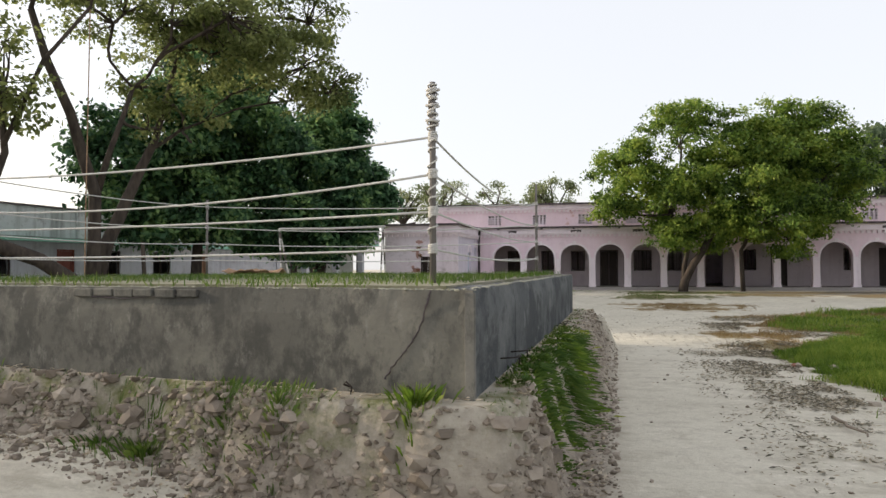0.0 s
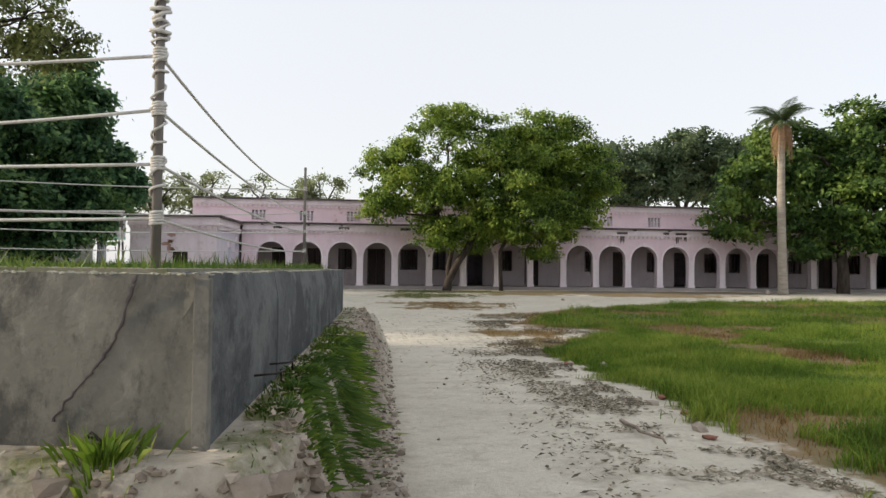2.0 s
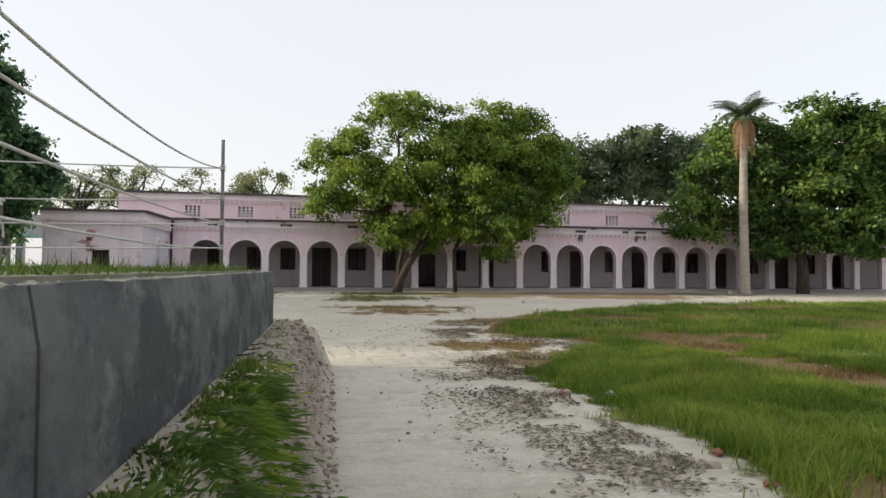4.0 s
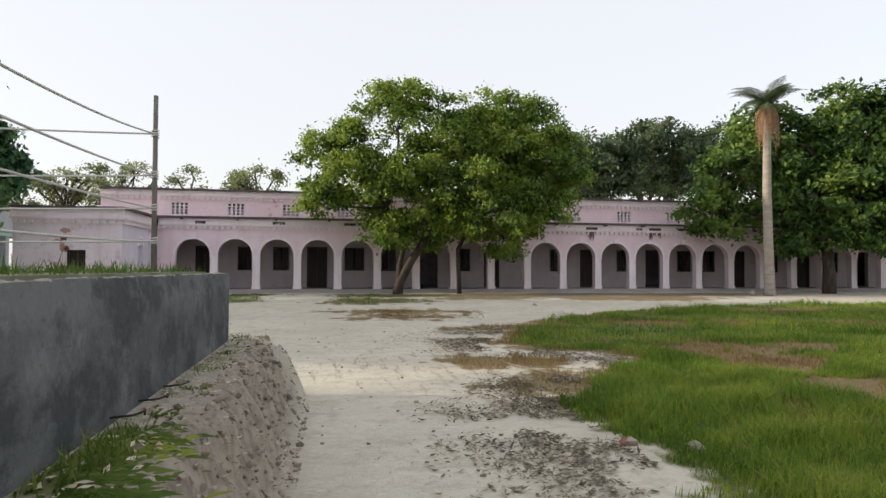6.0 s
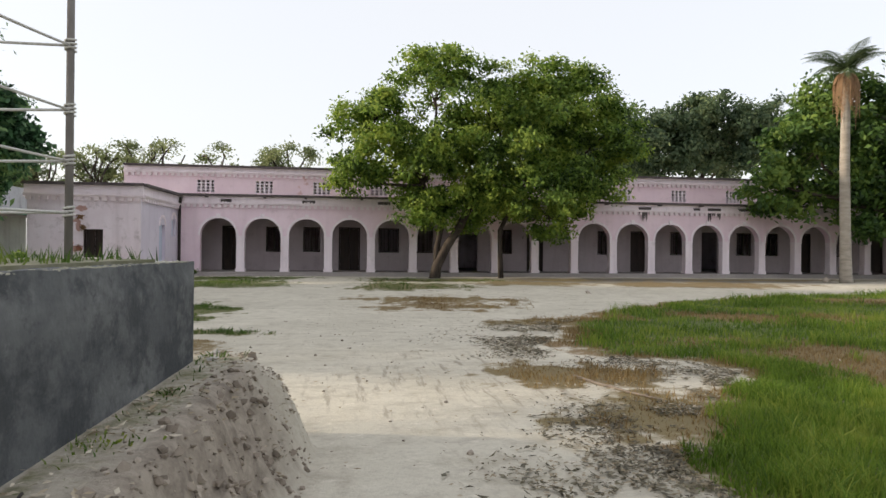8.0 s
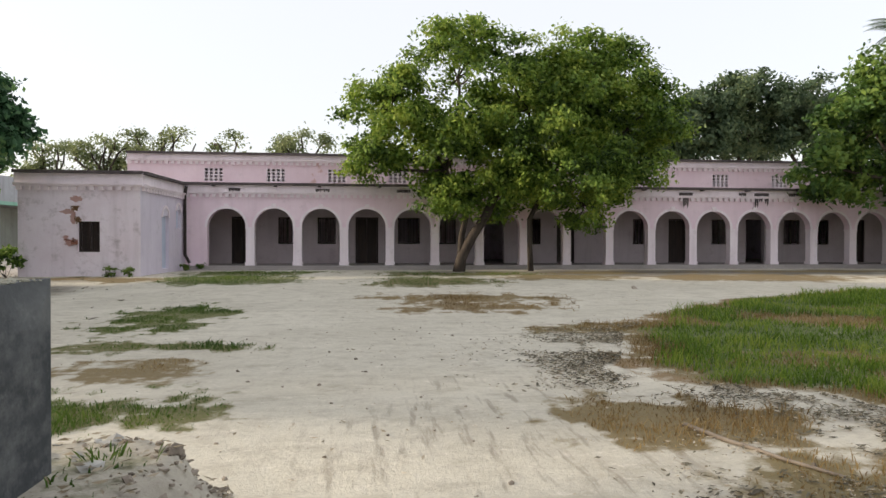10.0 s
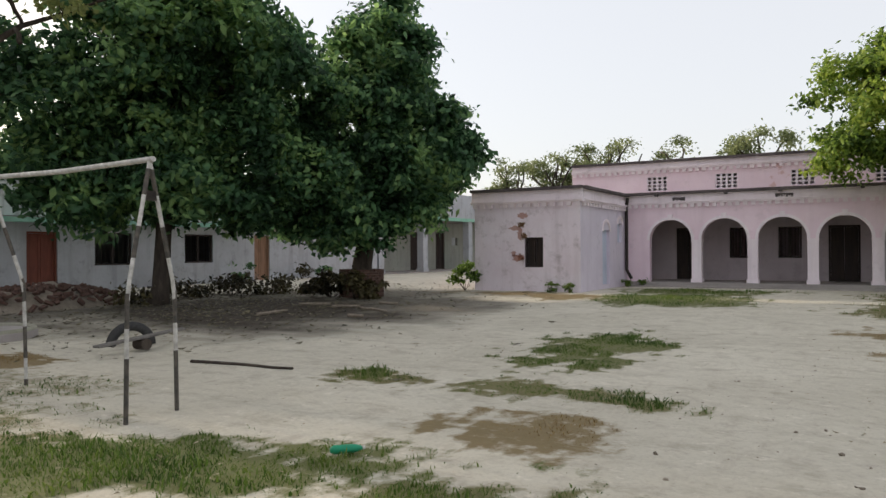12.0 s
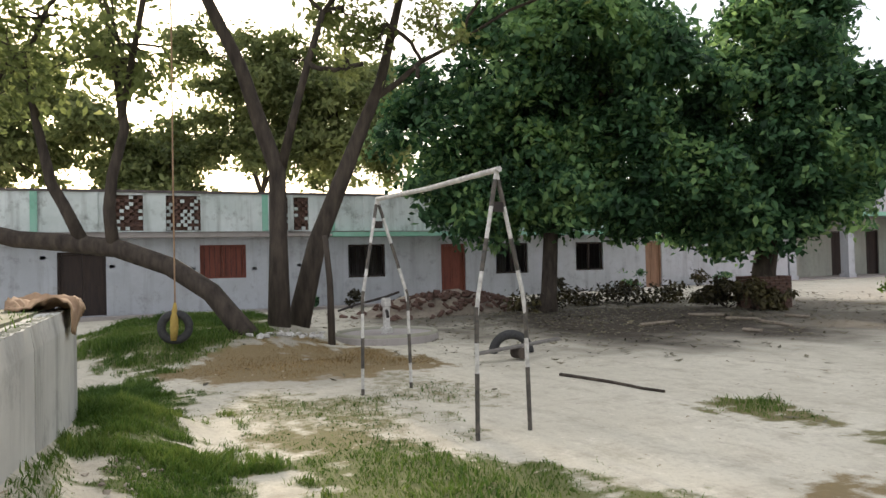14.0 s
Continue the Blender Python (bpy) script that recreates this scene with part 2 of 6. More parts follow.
MANGO = foliage("mango_leaves", (0.025, 0.055, 0.016), (0.085, 0.16, 0.036), (0.22, 0.31, 0.065), 0.38)
ACACIA = foliage("grey_green_leaves", (0.09, 0.115, 0.04), (0.19, 0.23, 0.08), (0.32, 0.35, 0.14), 0.66)
ROADSIDE = foliage("roadside_leaves", (0.10, 0.125, 0.05), (0.19, 0.225, 0.085), (0.30, 0.33, 0.14), 0.6)
RAIN_LEAF = foliage("rain_tree_leaves", (0.05, 0.085, 0.048), (0.105, 0.155, 0.08), (0.2, 0.25, 0.12), 0.4)
FAR_LEAF = foliage("far_tree_leaves", (0.11, 0.145, 0.07), (0.2, 0.24, 0.11), (0.32, 0.35, 0.17), 0.5)
PALM_LEAF = foliage("palm_leaflets", (0.045, 0.075, 0.035), (0.085, 0.125, 0.055), (0.16, 0.2, 0.09), 0.35)
GRASS = foliage("fresh_grass", (0.065, 0.12, 0.014), (0.155, 0.25, 0.03), (0.34, 0.38, 0.07), 0.5)
LOW_GRASS = foliage("low_patch_grass", (0.04, 0.085, 0.014), (0.085, 0.15, 0.025), (0.17, 0.22, 0.05), 0.35)
DRY_GRASS = foliage("dry_grass", (0.15, 0.095, 0.042), (0.26, 0.17, 0.07), (0.40, 0.29, 0.13), 0.45)
ROPE = plain("white_nylon_rope", (0.66, 0.65, 0.62), (0.5, 0.48, 0.45), 60, 0.8, 0, (1, 1, 1), 0.6)
POST = plain("weathered_pole", (0.20, 0.185, 0.17), (0.11, 0.1, 0.095), 9, 0.8, 0, (1, 1, 0.3))
BRICK = plain("weathered_red_brick", (0.30, 0.13, 0.09), (0.2, 0.1, 0.075), 14, 0.92, 0, (1, 1, 1), 0.6)
OLD_BRICK = plain("dusty_old_brick", (0.15, 0.085, 0.066), (0.075, 0.052, 0.045), 12, 0.95, 0, (1, 1, 1), 0.6)
BRUSH = foliage("dead_brush", (0.02, 0.018, 0.01), (0.05, 0.042, 0.02), (0.1, 0.085, 0.035), 0.15)
CEMENT_PALE = plaster("limewashed_cement_render", (0.56, 0.55, 0.51), (0.42, 0.41, 0.38), (0.17, 0.165, 0.15), 0.55, 0.8)
def clods():
    mat, nt, b = material("dry_clay_clods", 0.97)
    g = nt.nodes.new("ShaderNodeNewGeometry")
    tone = mix(nt, 0.5, g.outputs["Random Per Island"], noise_at(nt, 7, 7))
    nt.links.new(ramp(nt, tone, (0.2, (0.13, 0.108, 0.085)), (0.5, (0.24, 0.20, 0.16)), (0.8, (0.40, 0.35, 0.29))), b.inputs["Base Color"])
    bump(nt, b, noise_at(nt, 40, 7), 0.7, 0.01)
    return mat


CLOD = clods()
GRASSY_EARTH = plain("grassy_earth", (0.15, 0.155, 0.085), (0.29, 0.27, 0.215), 3, 0.97, 0, (1, 1, 1), 0.6)
LILAC = plaster("lilac_limewash", (0.72, 0.66, 0.75), (0.64, 0.57, 0.67), (0.3, 0.27, 0.31), 0.4, 0.2)
LITTER = foliage("dry_leaf_litter", (0.18, 0.145, 0.09), (0.34, 0.28, 0.19), (0.58, 0.52, 0.42), 0.1)
# dark old leaves; under the trees the tone also stands for shade
DARK_LITTER = foliage("rotting_shaded_litter", (0.07, 0.06, 0.04), (0.13, 0.115, 0.075), (0.22, 0.19, 0.125), 0.1)
RUBBER = plain("old_tyre_rubber", (0.035, 0.035, 0.037), (0.06, 0.058, 0.055), 20, 0.8)
WHITE_PAINT = plain("chipped_white_paint", (0.62, 0.60, 0.57), (0.35, 0.33, 0.31), 14, 0.7)
BLACK_PAINT = plain("chipped_black_paint", (0.05, 0.048, 0.046), (0.14, 0.12, 0.1), 16, 0.7)
DRIFTWOOD = plain("grey_dry_wood", (0.30, 0.25, 0.2), (0.17, 0.14, 0.11), 10, 0.9, 0, (1, 1, 1), 0.6)
SACK = plain("brown_sackcloth", (0.36, 0.24, 0.15), (0.22, 0.14, 0.09), 6, 0.95, 0, (1, 1, 1), 0.7)
GREEN_PLASTIC = plain("green_plastic", (0.02, 0.30, 0.16), (0.02, 0.24, 0.13), 8, 0.35)
YELLOW_CLOTH = plain("faded_yellow_cloth", (0.42, 0.30, 0.08), (0.3, 0.2, 0.06), 12, 0.9)

# ---- ground ----
PLATFORM = [(-0.6, 3.9), (-0.33, 13.48), (-7.45, 14.3), (-7.9, 5.25)]
PLAT_TOP = 1.385


def smooth(a, b, x):
    t = np.clip((x - a) / (b - a), 0, 1)
    return t * t * (3 - 2 * t)


def wave(x, y, size, seed=0.0):
    """Cheap rolling noise between -1 and 1, for arrays."""
    x, y = np.asarray(x, float) / size, np.asarray(y, float) / size
    out = 0
    for k, (a, b, p) in enumerate(((1.0, 0.6, 0.3), (-0.7, 1.3, 1.9), (1.9, -1.1, 4.2), (2.3, 2.9, 2.7), (-4.1, 3.3, 0.9), (5.2, 4.7, 5.1))):
        out = out + np.sin(a * x + b * y + p + seed * (k + 1.3) + 1.7 * np.sin(b * x * 0.7 - a * y * 0.8 + seed)) / (1 + 0.45 * k)
    return out / 2.6


def platform_gap(x, y):
    """Distance outside the platform's outline, for arrays."""
    x, y = np.asarray(x, float), np.asarray(y, float)
    best, inside = np.full(x.shape, 1e9), np.zeros(x.shape, bool)
    for (ax, ay), (bx, by) in zip(PLATFORM, PLATFORM[1:] + PLATFORM[:1]):
        t = np.clip(((x - ax) * (bx - ax) + (y - ay) * (by - ay)) / ((bx - ax) ** 2 + (by - ay) ** 2), 0, 1)
        best = np.minimum(best, np.hypot(x - ax - t * (bx - ax), y - ay - t * (by - ay)))
        cross = ((ay > y) != (by > y)) & (x < (bx - ax) * (y - ay) / ((by - ay) or 1e-9) + ax)
        inside ^= cross
    return np.where(inside, 0.0, best)


def ground_at(x, y):
    x, y = np.asarray(x, float), np.asarray(y, float)
    z = 0.02 + 0.23 * smooth(22, 38, y) + 0.14 * smooth(-10, -20, x) * smooth(10, 16, y)
    z = z + 0.36 * smooth(-1.0, -3.4, x) * smooth(6, 4, y)
    z = z + 0.40 * smooth(1.2, 0.5, np.hypot((x + 16.0) / 3.7, (y - 17.0) / 2.7))
    z = z + 0.012 * wave(x, y, 1.7) + 0.006 * wave(x, y, 0.42, 2.0)
    gap = platform_gap(x, y)
    north = smooth(13.8, 14.3, y) * smooth(-0.5, -1.2, x)
    top = (0.765 - 0.07 * smooth(4, 11, y)) * (1 - 0.55 * north)
    edge = 0.25 + 0.14 * smooth(6, 11, y) + 0.09 * wave(x, y, 0.55, 3) + 0.04 * wave(x, y, 0.2, 5) - 0.14 * smooth(-1.2, -2.8, x) * smooth(6, 5, y)
    bank = (1 - smooth(edge - 0.04, edge + 0.24 + 0.16 * smooth(5.0, 9, y) + 0.6 * north, gap)) * top
    rough = (1 - 0.88 * north) * smooth(0.05, 0.3, bank / np.maximum(top, 0.01)) * (1 - smooth(0.85, 1.0, bank / np.maximum(top, 0.01)))
    bank = bank + rough * (1 + 0.6 * smooth(5, 4.2, y)) * (0.085 * wave(x, y, 0.15, 1) + 0.05 * wave(x, y, 0.07, 7))
    return np.maximum(z, np.where(bank > 0.01, z * (1 - np.clip(bank / 0.7, 0, 1)) + bank, z))


MEADOW_Y = (0, 7, 10, 13, 14.5, 16.3, 17.3, 18, 19, 21, 22.2, 24.5, 27, 29.5, 30.2)
MEADOW_X = (3.6, 3.2, 3.0, 3.1, 3.8, 5.3, 5.0, 3.9, 3.7, 4.5, 5.0, 7.0, 9.5, 15.0, 22.0)
# patches of growth: x, y, half length, half width, turn, thickness of growth, greenness
PATCHES = [
    (3.3, 16.4, 1.25, 1.0, 0, 0.9, 0.25), (5.2, 22.6, 1.9, 0.8, 10, 0.9, 0.3), (3.6, 14.6, 1.3, 1.1, 60, 0.8, 0.3),
    (-2.9, 24.7, 1.3, 2.2, 0, 0.95, 0.75), (-2.0, 21.0, 1.6, 0.7, 0, 0.8, 0.6), (-1.9, 19.3, 1.0, 1.0, 0, 0.7, 0.2),
    (-4.0, 17.0, 2.6, 1.05, 26, 0.85, 0.8), (-6.0, 16.4, 1.6, 0.7, 20, 0.7, 0.55), (-4.8, 21.0, 0.95, 0.7, 0, 0.85, 0.5),
    (-9.6, 14.9, 2.0, 0.9, 0, 0.9, 0.9), (-7.0, 14.7, 2.4, 0.7, -6, 0.9, 0.9), (-5.4, 14.95, 1.9, 0.8, -5, 0.98, 0.9), (-15.2, 16.2, 4.2, 2.6, 0, 1.0, 0.75), (-11.6, 17.4, 2.7, 2.1, 10, 0.95, 0.15),
    (3.6, 28.2, 3.0, 1.3, -6, 0.75, 0.2), (4.4, 37.2, 3.8, 1.7, 0, 0.95, 0.5), (9.8, 37.7, 2.6, 1.2, 0, 0.8, 0.3), (-3.6, 38.4, 3.3, 1.9, 0, 1.0, 0.8), (-9.0, 35.2, 2.8, 1.0, 0, 0.75, 0.2),
    (20.0, 38.3, 8.0, 1.3, 0, 0.7, 0.25), (-11.4, 19.0, 2.6, 1.1, 12, 0.9, 0.15), (-17.6, 17.6, 3.0, 2.0, 0, 0.9, 0.6),
    (-3.6, 34.6, 2.8, 3.0, 0, 1.0, 0.8), (-6.9, 34.4, 1.6, 1.6, 0, 0.85, 0.2), (3.0, 33.2, 2.6, 2.3, 0, 0.9, 0.55), (7.6, 35.0, 2.6, 2.0, 0, 0.85, 0.25), (14.5, 34.3, 5.5, 2.4, 0, 0.85, 0.15), (3.0, 26.2, 2.2, 1.4, 0, 0.75, 0.15),
    (-1.6, 17.0, 1.3, 0.8, 20, 0.85, 0.65), (-7.6, 16.6, 2.6, 1.3, 15, 0.5, 0.6), (-8.5, 18.6, 2.2, 0.9, 0, 0.35, 0.5),
]


def growth_at(x, y):
    """How thickly, and how green, things grow at a place, for arrays."""
    x, y = np.asarray(x, float), np.asarray(y, float)
    thick, green = np.zeros(x.shape), np.zeros(x.shape)
    ragged = 0.26 * wave(x, y, 0.8, 4) + 0.26 * wave(x, y, 0.27, 9) + 0.2 * wave(x, y, 0.11, 2)
    for px, py, a, b, turn, k, g in PATCHES:
        c, s = math.cos(radians(turn)), math.sin(radians(turn))
        u, v = ((x - px) * c + (y - py) * s) / a, ((y - py) * c - (x - px) * s) / b
        r = np.hypot(u, v) + 1.35 * ragged * min(1.0, 1.6 / min(a, b))
        here = k * (1 - smooth(0.35, 1.15, r))
        green = np.where(here > thick, g, green)
        thick = np.maximum(thick, here)
    rim = np.interp(y, MEADOW_Y, MEADOW_X)
    lawn = smooth(-0.35, 0.5, x - rim + 1.3 * ragged + 0.35 * wave(x, y, 1.9, 21)) * smooth(30.6, 29.6, y + ragged) * smooth(-4, 2, y)
    tint = 0.95 - 0.75 * smooth(0.08, 0.5, wave(x, y, 1.5, 12) + 0.6 * ragged) - (0.3 + 0.45 * smooth(11, 14, y)) * smooth(0.4 + 0.75 * smooth(11, 14, y), 0.05, x - rim + 0.8 * ragged + 0.5 * wave(x, y, 1.9, 21))
    green = np.where(lawn > thick, np.clip(tint, 0, 1), green)
    thick = np.maximum(thick, lawn * (0.8 + 0.2 * wave(x, y, 1.1, 3)))
    gap = platform_gap(x, y)
    side = (gap > 0.01) * (1 - 0.6 * smooth(8.6, 10.6, y)) * (1 - smooth(0.16, 0.42, gap + 0.12 * ragged)) * smooth(-0.45, 0.1, wave(x, y, 0.7, 6)) * (0.9 - 0.45 * smooth(4.6, 4.0, y + 0.185 * (x + 0.6)))
    green = np.where(side > thick, 0.8, green)
    return np.maximum(thick, side), green


def bands(*parts, far=900, grow=1.3):
    """Grid lines: (from, to, step) bands side by side, then ever wider out to the horizon."""
    mid = np.concatenate([np.arange(a, b - s * 0.01, s) for a, b, s in parts] + [[parts[-1][1]]])
    left, right = [], []
    for out, p, d in ((left, mid[0], -parts[0][2]), (right, mid[-1], parts[-1][2])):
        while abs(p) < far:
            d *= grow
            p += d
            out.append(p)
    return np.concatenate([left[::-1], mid, right])


gx = bands((-25, -9.5, 0.19), (-9.5, -5.2, 0.1), (-5.2, 0.6, 0.042), (0.6, 6.5, 0.085), (6.5, 28, 0.25))
gy = bands((-0.5, 2.8, 0.12), (2.8, 5.0, 0.038), (5.0, 14.6, 0.072), (14.6, 24.0, 0.095), (24.0, 41.5, 0.16))
GX, GY = np.meshgrid(gx, gy)
GZ = ground_at(GX, GY)
me = bpy.data.meshes.new("ground")
nx, ny = len(gx), len(gy)
idx = np.arange(nx * ny).reshape(ny, nx)
quads = np.stack([idx[:-1, :-1], idx[:-1, 1:], idx[1:, 1:], idx[1:, :-1]], -1).reshape(-1, 4)
me.from_pydata(np.stack([GX, GY, GZ], -1).reshape(-1, 3).tolist(), [], quads.tolist())
me.polygons.foreach_set("use_smooth", [True] * len(me.polygons))
tk, gn = growth_at(GX, GY)
gap_ = platform_gap(GX, GY)
shift = 0.4 * smooth(-1.2, -2.8, GX) * smooth(6, 5, GY)
clod = smooth(0.95, 0.55, gap_ + shift * 1.2) * (0.5 + 0.5 * smooth(0.2, 0.38, gap_ + shift * 0.5)) * (1 - 0.75 * smooth(12.6, 13.8, GY))
# dark leaf mould and bare soil; under the trees shade is painted in too
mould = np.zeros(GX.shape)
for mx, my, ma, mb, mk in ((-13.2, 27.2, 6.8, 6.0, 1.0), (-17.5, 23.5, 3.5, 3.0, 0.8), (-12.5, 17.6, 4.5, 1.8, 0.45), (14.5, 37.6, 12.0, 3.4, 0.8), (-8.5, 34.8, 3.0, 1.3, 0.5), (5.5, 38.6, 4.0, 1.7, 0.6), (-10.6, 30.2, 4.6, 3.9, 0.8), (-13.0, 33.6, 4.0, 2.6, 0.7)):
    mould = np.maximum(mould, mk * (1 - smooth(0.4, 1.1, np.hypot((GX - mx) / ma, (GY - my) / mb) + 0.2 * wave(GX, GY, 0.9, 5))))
scuff = (1 - smooth(0.5, 1.1, np.hypot((GX - 1.9) / 1.9, (GY - 16.2) / 2.6) + 0.2 * wave(GX, GY, 0.7, 3)))
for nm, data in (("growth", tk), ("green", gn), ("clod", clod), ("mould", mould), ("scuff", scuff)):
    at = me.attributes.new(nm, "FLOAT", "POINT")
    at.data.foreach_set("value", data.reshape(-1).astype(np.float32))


def ground_material():
    mat, nt, b = material("pale_silty_sand", 0.97)
    attr = {}
    for nm in ("growth", "green", "clod", "mould", "scuff"):
        a = nt.nodes.new("ShaderNodeAttribute")
        a.attribute_name = nm
        attr[nm] = a.outputs["Fac"]
    sand = mix(nt, ramp(nt, noise_at(nt, 0.35, 6), (0.35, 0.0), (0.65, 1.0)), (0.60, 0.562, 0.468), (0.51, 0.475, 0.39))
    sand = mix(nt, ramp(nt, noise_at(nt, 1.5, 8, (1, 1.6, 1), 0.72), (0.5, 0.0), (0.66, 0.8)), sand, (0.405, 0.37, 0.295))
    sand = mix(nt, ramp(nt, noise_at(nt, 4.5, 8, (1, 1.5, 1), 0.75), (0.56, 0.0), (0.66, 0.7)), sand, (0.70, 0.65, 0.56))
    sand = mix(nt, ramp(nt, noise_at(nt, 3.2, 8, (1, 1.4, 1), 0.7), (0.52, 0.0), (0.72, 0.6)), sand, (0.35, 0.31, 0.26))
    sand = mix(nt, ramp(nt, noise_at(nt, 26, 6), (0.5, 0.0), (0.8, 0.5)), sand, (0.30, 0.27, 0.22))
    sand = mix(nt, ramp(nt, noise_at(nt, 9, 7, (1, 1, 1), 0.75), (0.64, 0.0), (0.72, 0.4)), sand, (0.24, 0.21, 0.17))
    sand = mix(nt, ramp(nt, noise_at(nt, 1.0, 6, (3.4, 1.1, 1), 0.7), (0.56, 0.0), (0.68, 0.4)), sand, (0.33, 0.285, 0.225))
    drag = add(nt, "ShaderNodeTexNoise", Scale=1.0, Detail=5.0, Roughness=0.6)
    slant = nt.nodes.new("ShaderNodeMapping")
    slant.inputs["Rotation"].default_value, slant.inputs["Scale"].default_value = (0, 0, radians(-24)), (9, 1.1, 1)
    nt.links.new(coords(nt), slant.inputs["Vector"])
    nt.links.new(slant.outputs["Vector"], drag.inputs["Vector"])
    marks = mix(nt, 1.0, ramp(nt, drag.outputs["Fac"], (0.54, 0.0), (0.64, 0.75)), attr["scuff"], "MULTIPLY")
    sand = mix(nt, marks, sand, (0.29, 0.255, 0.205))
    earth = mix(nt, ramp(nt, noise_at(nt, 7, 8, (1, 1, 1), 0.7), (0.4, 0.0), (0.7, 1.0)), (0.34, 0.295, 0.24), (0.15, 0.124, 0.1))
    col = mix(nt, attr["clod"], sand, earth)
    # soil colour set extra dark, so that it also carries the trees' shade
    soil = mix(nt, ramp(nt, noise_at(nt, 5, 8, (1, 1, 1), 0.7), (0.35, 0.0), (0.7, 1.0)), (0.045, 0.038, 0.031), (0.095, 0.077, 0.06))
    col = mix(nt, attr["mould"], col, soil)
    dry = mix(nt, noise_at(nt, 14, 5), (0.27, 0.19, 0.10), (0.18, 0.12, 0.062))
    lush = mix(nt, noise_at(nt, 12, 5), (0.06, 0.10, 0.025), (0.12, 0.14, 0.04))
    veg = mix(nt, attr["green"], dry, lush)
    half = nt.nodes.new("ShaderNodeMath")
    half.operation = "MULTIPLY"
    nt.links.new(attr["growth"], half.inputs[0])
    half.inputs[1].default_value = 0.5
    m = nt.nodes.new("ShaderNodeMath")
    m.operation = "MULTIPLY_ADD"
    nt.links.new(noise_at(nt, 5, 8, (1, 1, 1), 0.75), m.inputs[0])
    m.inputs[1].default_value = 0.8
    nt.links.new(half.outputs[0], m.inputs[2])
    cover = ramp(nt, m.outputs[0], (0.5, 0.0), (0.7, 0.95))
    gate = mix(nt, 1.0, cover, ramp(nt, attr["growth"], (0.02, 0.0), (0.2, 1.0)), "MULTIPLY")
    nt.links.new(mix(nt, gate, col, veg), b.inputs["Base Color"])
    bump(nt, b, mix(nt, 0.5, noise_at(nt, 9, 9, (1, 1, 1), 0.7), noise_at(nt, 40, 6)), 0.8, 0.03)
    return mat


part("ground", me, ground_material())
tagged(bpy.data.objects["ground"], "pale silty sand yard with grass patches and an earth bank", "ground", kind="structure")


def blades(name, count, x0, x1, y0, y1, least, green, tall, wide, mat, label, seed=1, most=1.01, fade=0.0):
    """Grass over a stretch of ground, thick where the patches are."""
    rng = np.random.default_rng(seed)
    x, y = rng.uniform(x0, x1, count * 4), rng.uniform(y0, y1, count * 4)
    t, g = growth_at(x, y)
    ok = (t > least) & (rng.uniform(0, 1, len(x)) < t ** 1.7) & (g >= green) & (g < most) & (platform_gap(x, y) > 0.02)
    if fade:
        ok &= rng.random(len(x)) < np.clip(np.minimum(x1 - x, np.minimum(y1 - y, y - y0)) / fade, 0, 1)
    x, y, t, g = x[ok][:count], y[ok][:count], t[ok][:count], g[ok][:count]
    n = len(x)
    z = ground_at(x, y) - 0.01
    size = tall * (0.45 + 0.75 * rng.random(n)) * (0.35 + 0.65 * t) * np.maximum(0.22, 0.66 + 0.5 * wave(x, y, 1.3, 2) + 0.35 * wave(x, y, 0.45, 6))
    a = rng.uniform(0, 2 * math.pi, n)
    lean = rng.normal(0, 0.35, (n, 2)) * size[:, None]
    w = wide * (0.6 + 0.8 * rng.random(n))
    dx, dy = np.cos(a) * w, np.sin(a) * w
    v = np.zeros((n, 5, 3))
    v[:, 0] = np.stack([x - dx, y - dy, z], 1)
    v[:, 1] = np.stack([x + dx, y + dy, z], 1)
    v[:, 2] = np.stack([x + dx * 0.7 + lean[:, 0] * 0.4, y + dy * 0.7 + lean[:, 1] * 0.4, z + size * 0.6], 1)
    v[:, 3] = np.stack([x - dx * 0.7 + lean[:, 0] * 0.4, y - dy * 0.7 + lean[:, 1] * 0.4, z + size * 0.6], 1)
    v[:, 4] = np.stack([x + lean[:, 0] * 1.3, y + lean[:, 1] * 1.3, z + size], 1)
    k = np.arange(n) * 5
    quads = np.stack([k, k + 1, k + 2, k + 3], 1).tolist()
    tris = np.stack([k + 3, k + 2, k + 4], 1).tolist()
    me = bpy.data.meshes.new(name)
    me.from_pydata(v.reshape(-1, 3).tolist(), [], quads + tris)
    return tagged(part(name, me, mat), label, "grass", kind="stuff")


blades("meadow_grass", 120000, 2.5, 26, -1, 31, 0.25, 0.5, 0.27, 0.008, GRASS, "fresh green grass growing thick over the yard", 1)
blades("near_meadow_grass", 150000, 2.2, 11.5, 0, 19, 0.2, 0.4, 0.25, 0.0042, GRASS, "long fresh green grass blades beside the path", 2, fade=4.0)
blades("patch_grass", 95000, -11, 1.4, 13.6, 29, 0.12, 0.4, 0.07, 0.0045, LOW_GRASS, "short green grass in patches on sand", 3)
blades("north_wall_grass", 26000, -10.5, -1.2, 13.6, 15.9, 0.3, 0.6, 0.2, 0.005, LOW_GRASS, "lush grass growing along the platform's north wall", 8)
blades("mound_grass", 26000, -19.5, -10.5, 13.4, 19.2, 0.3, 0.5, 0.17, 0.007, LOW_GRASS, "rough green grass on the mound under the trees", 9)
blades("bank_grass", 16000, -5, 0.2, 2.6, 14.0, 0.15, 0.5, 0.085, 0.005, LOW_GRASS, "green grass along the foot of the platform wall", 6)
blades("far_patch_grass", 42000, -22, 12, 13, 41, 0.2, 0.4, 0.11, 0.009, LOW_GRASS, "short green grass before the buildings", 7)
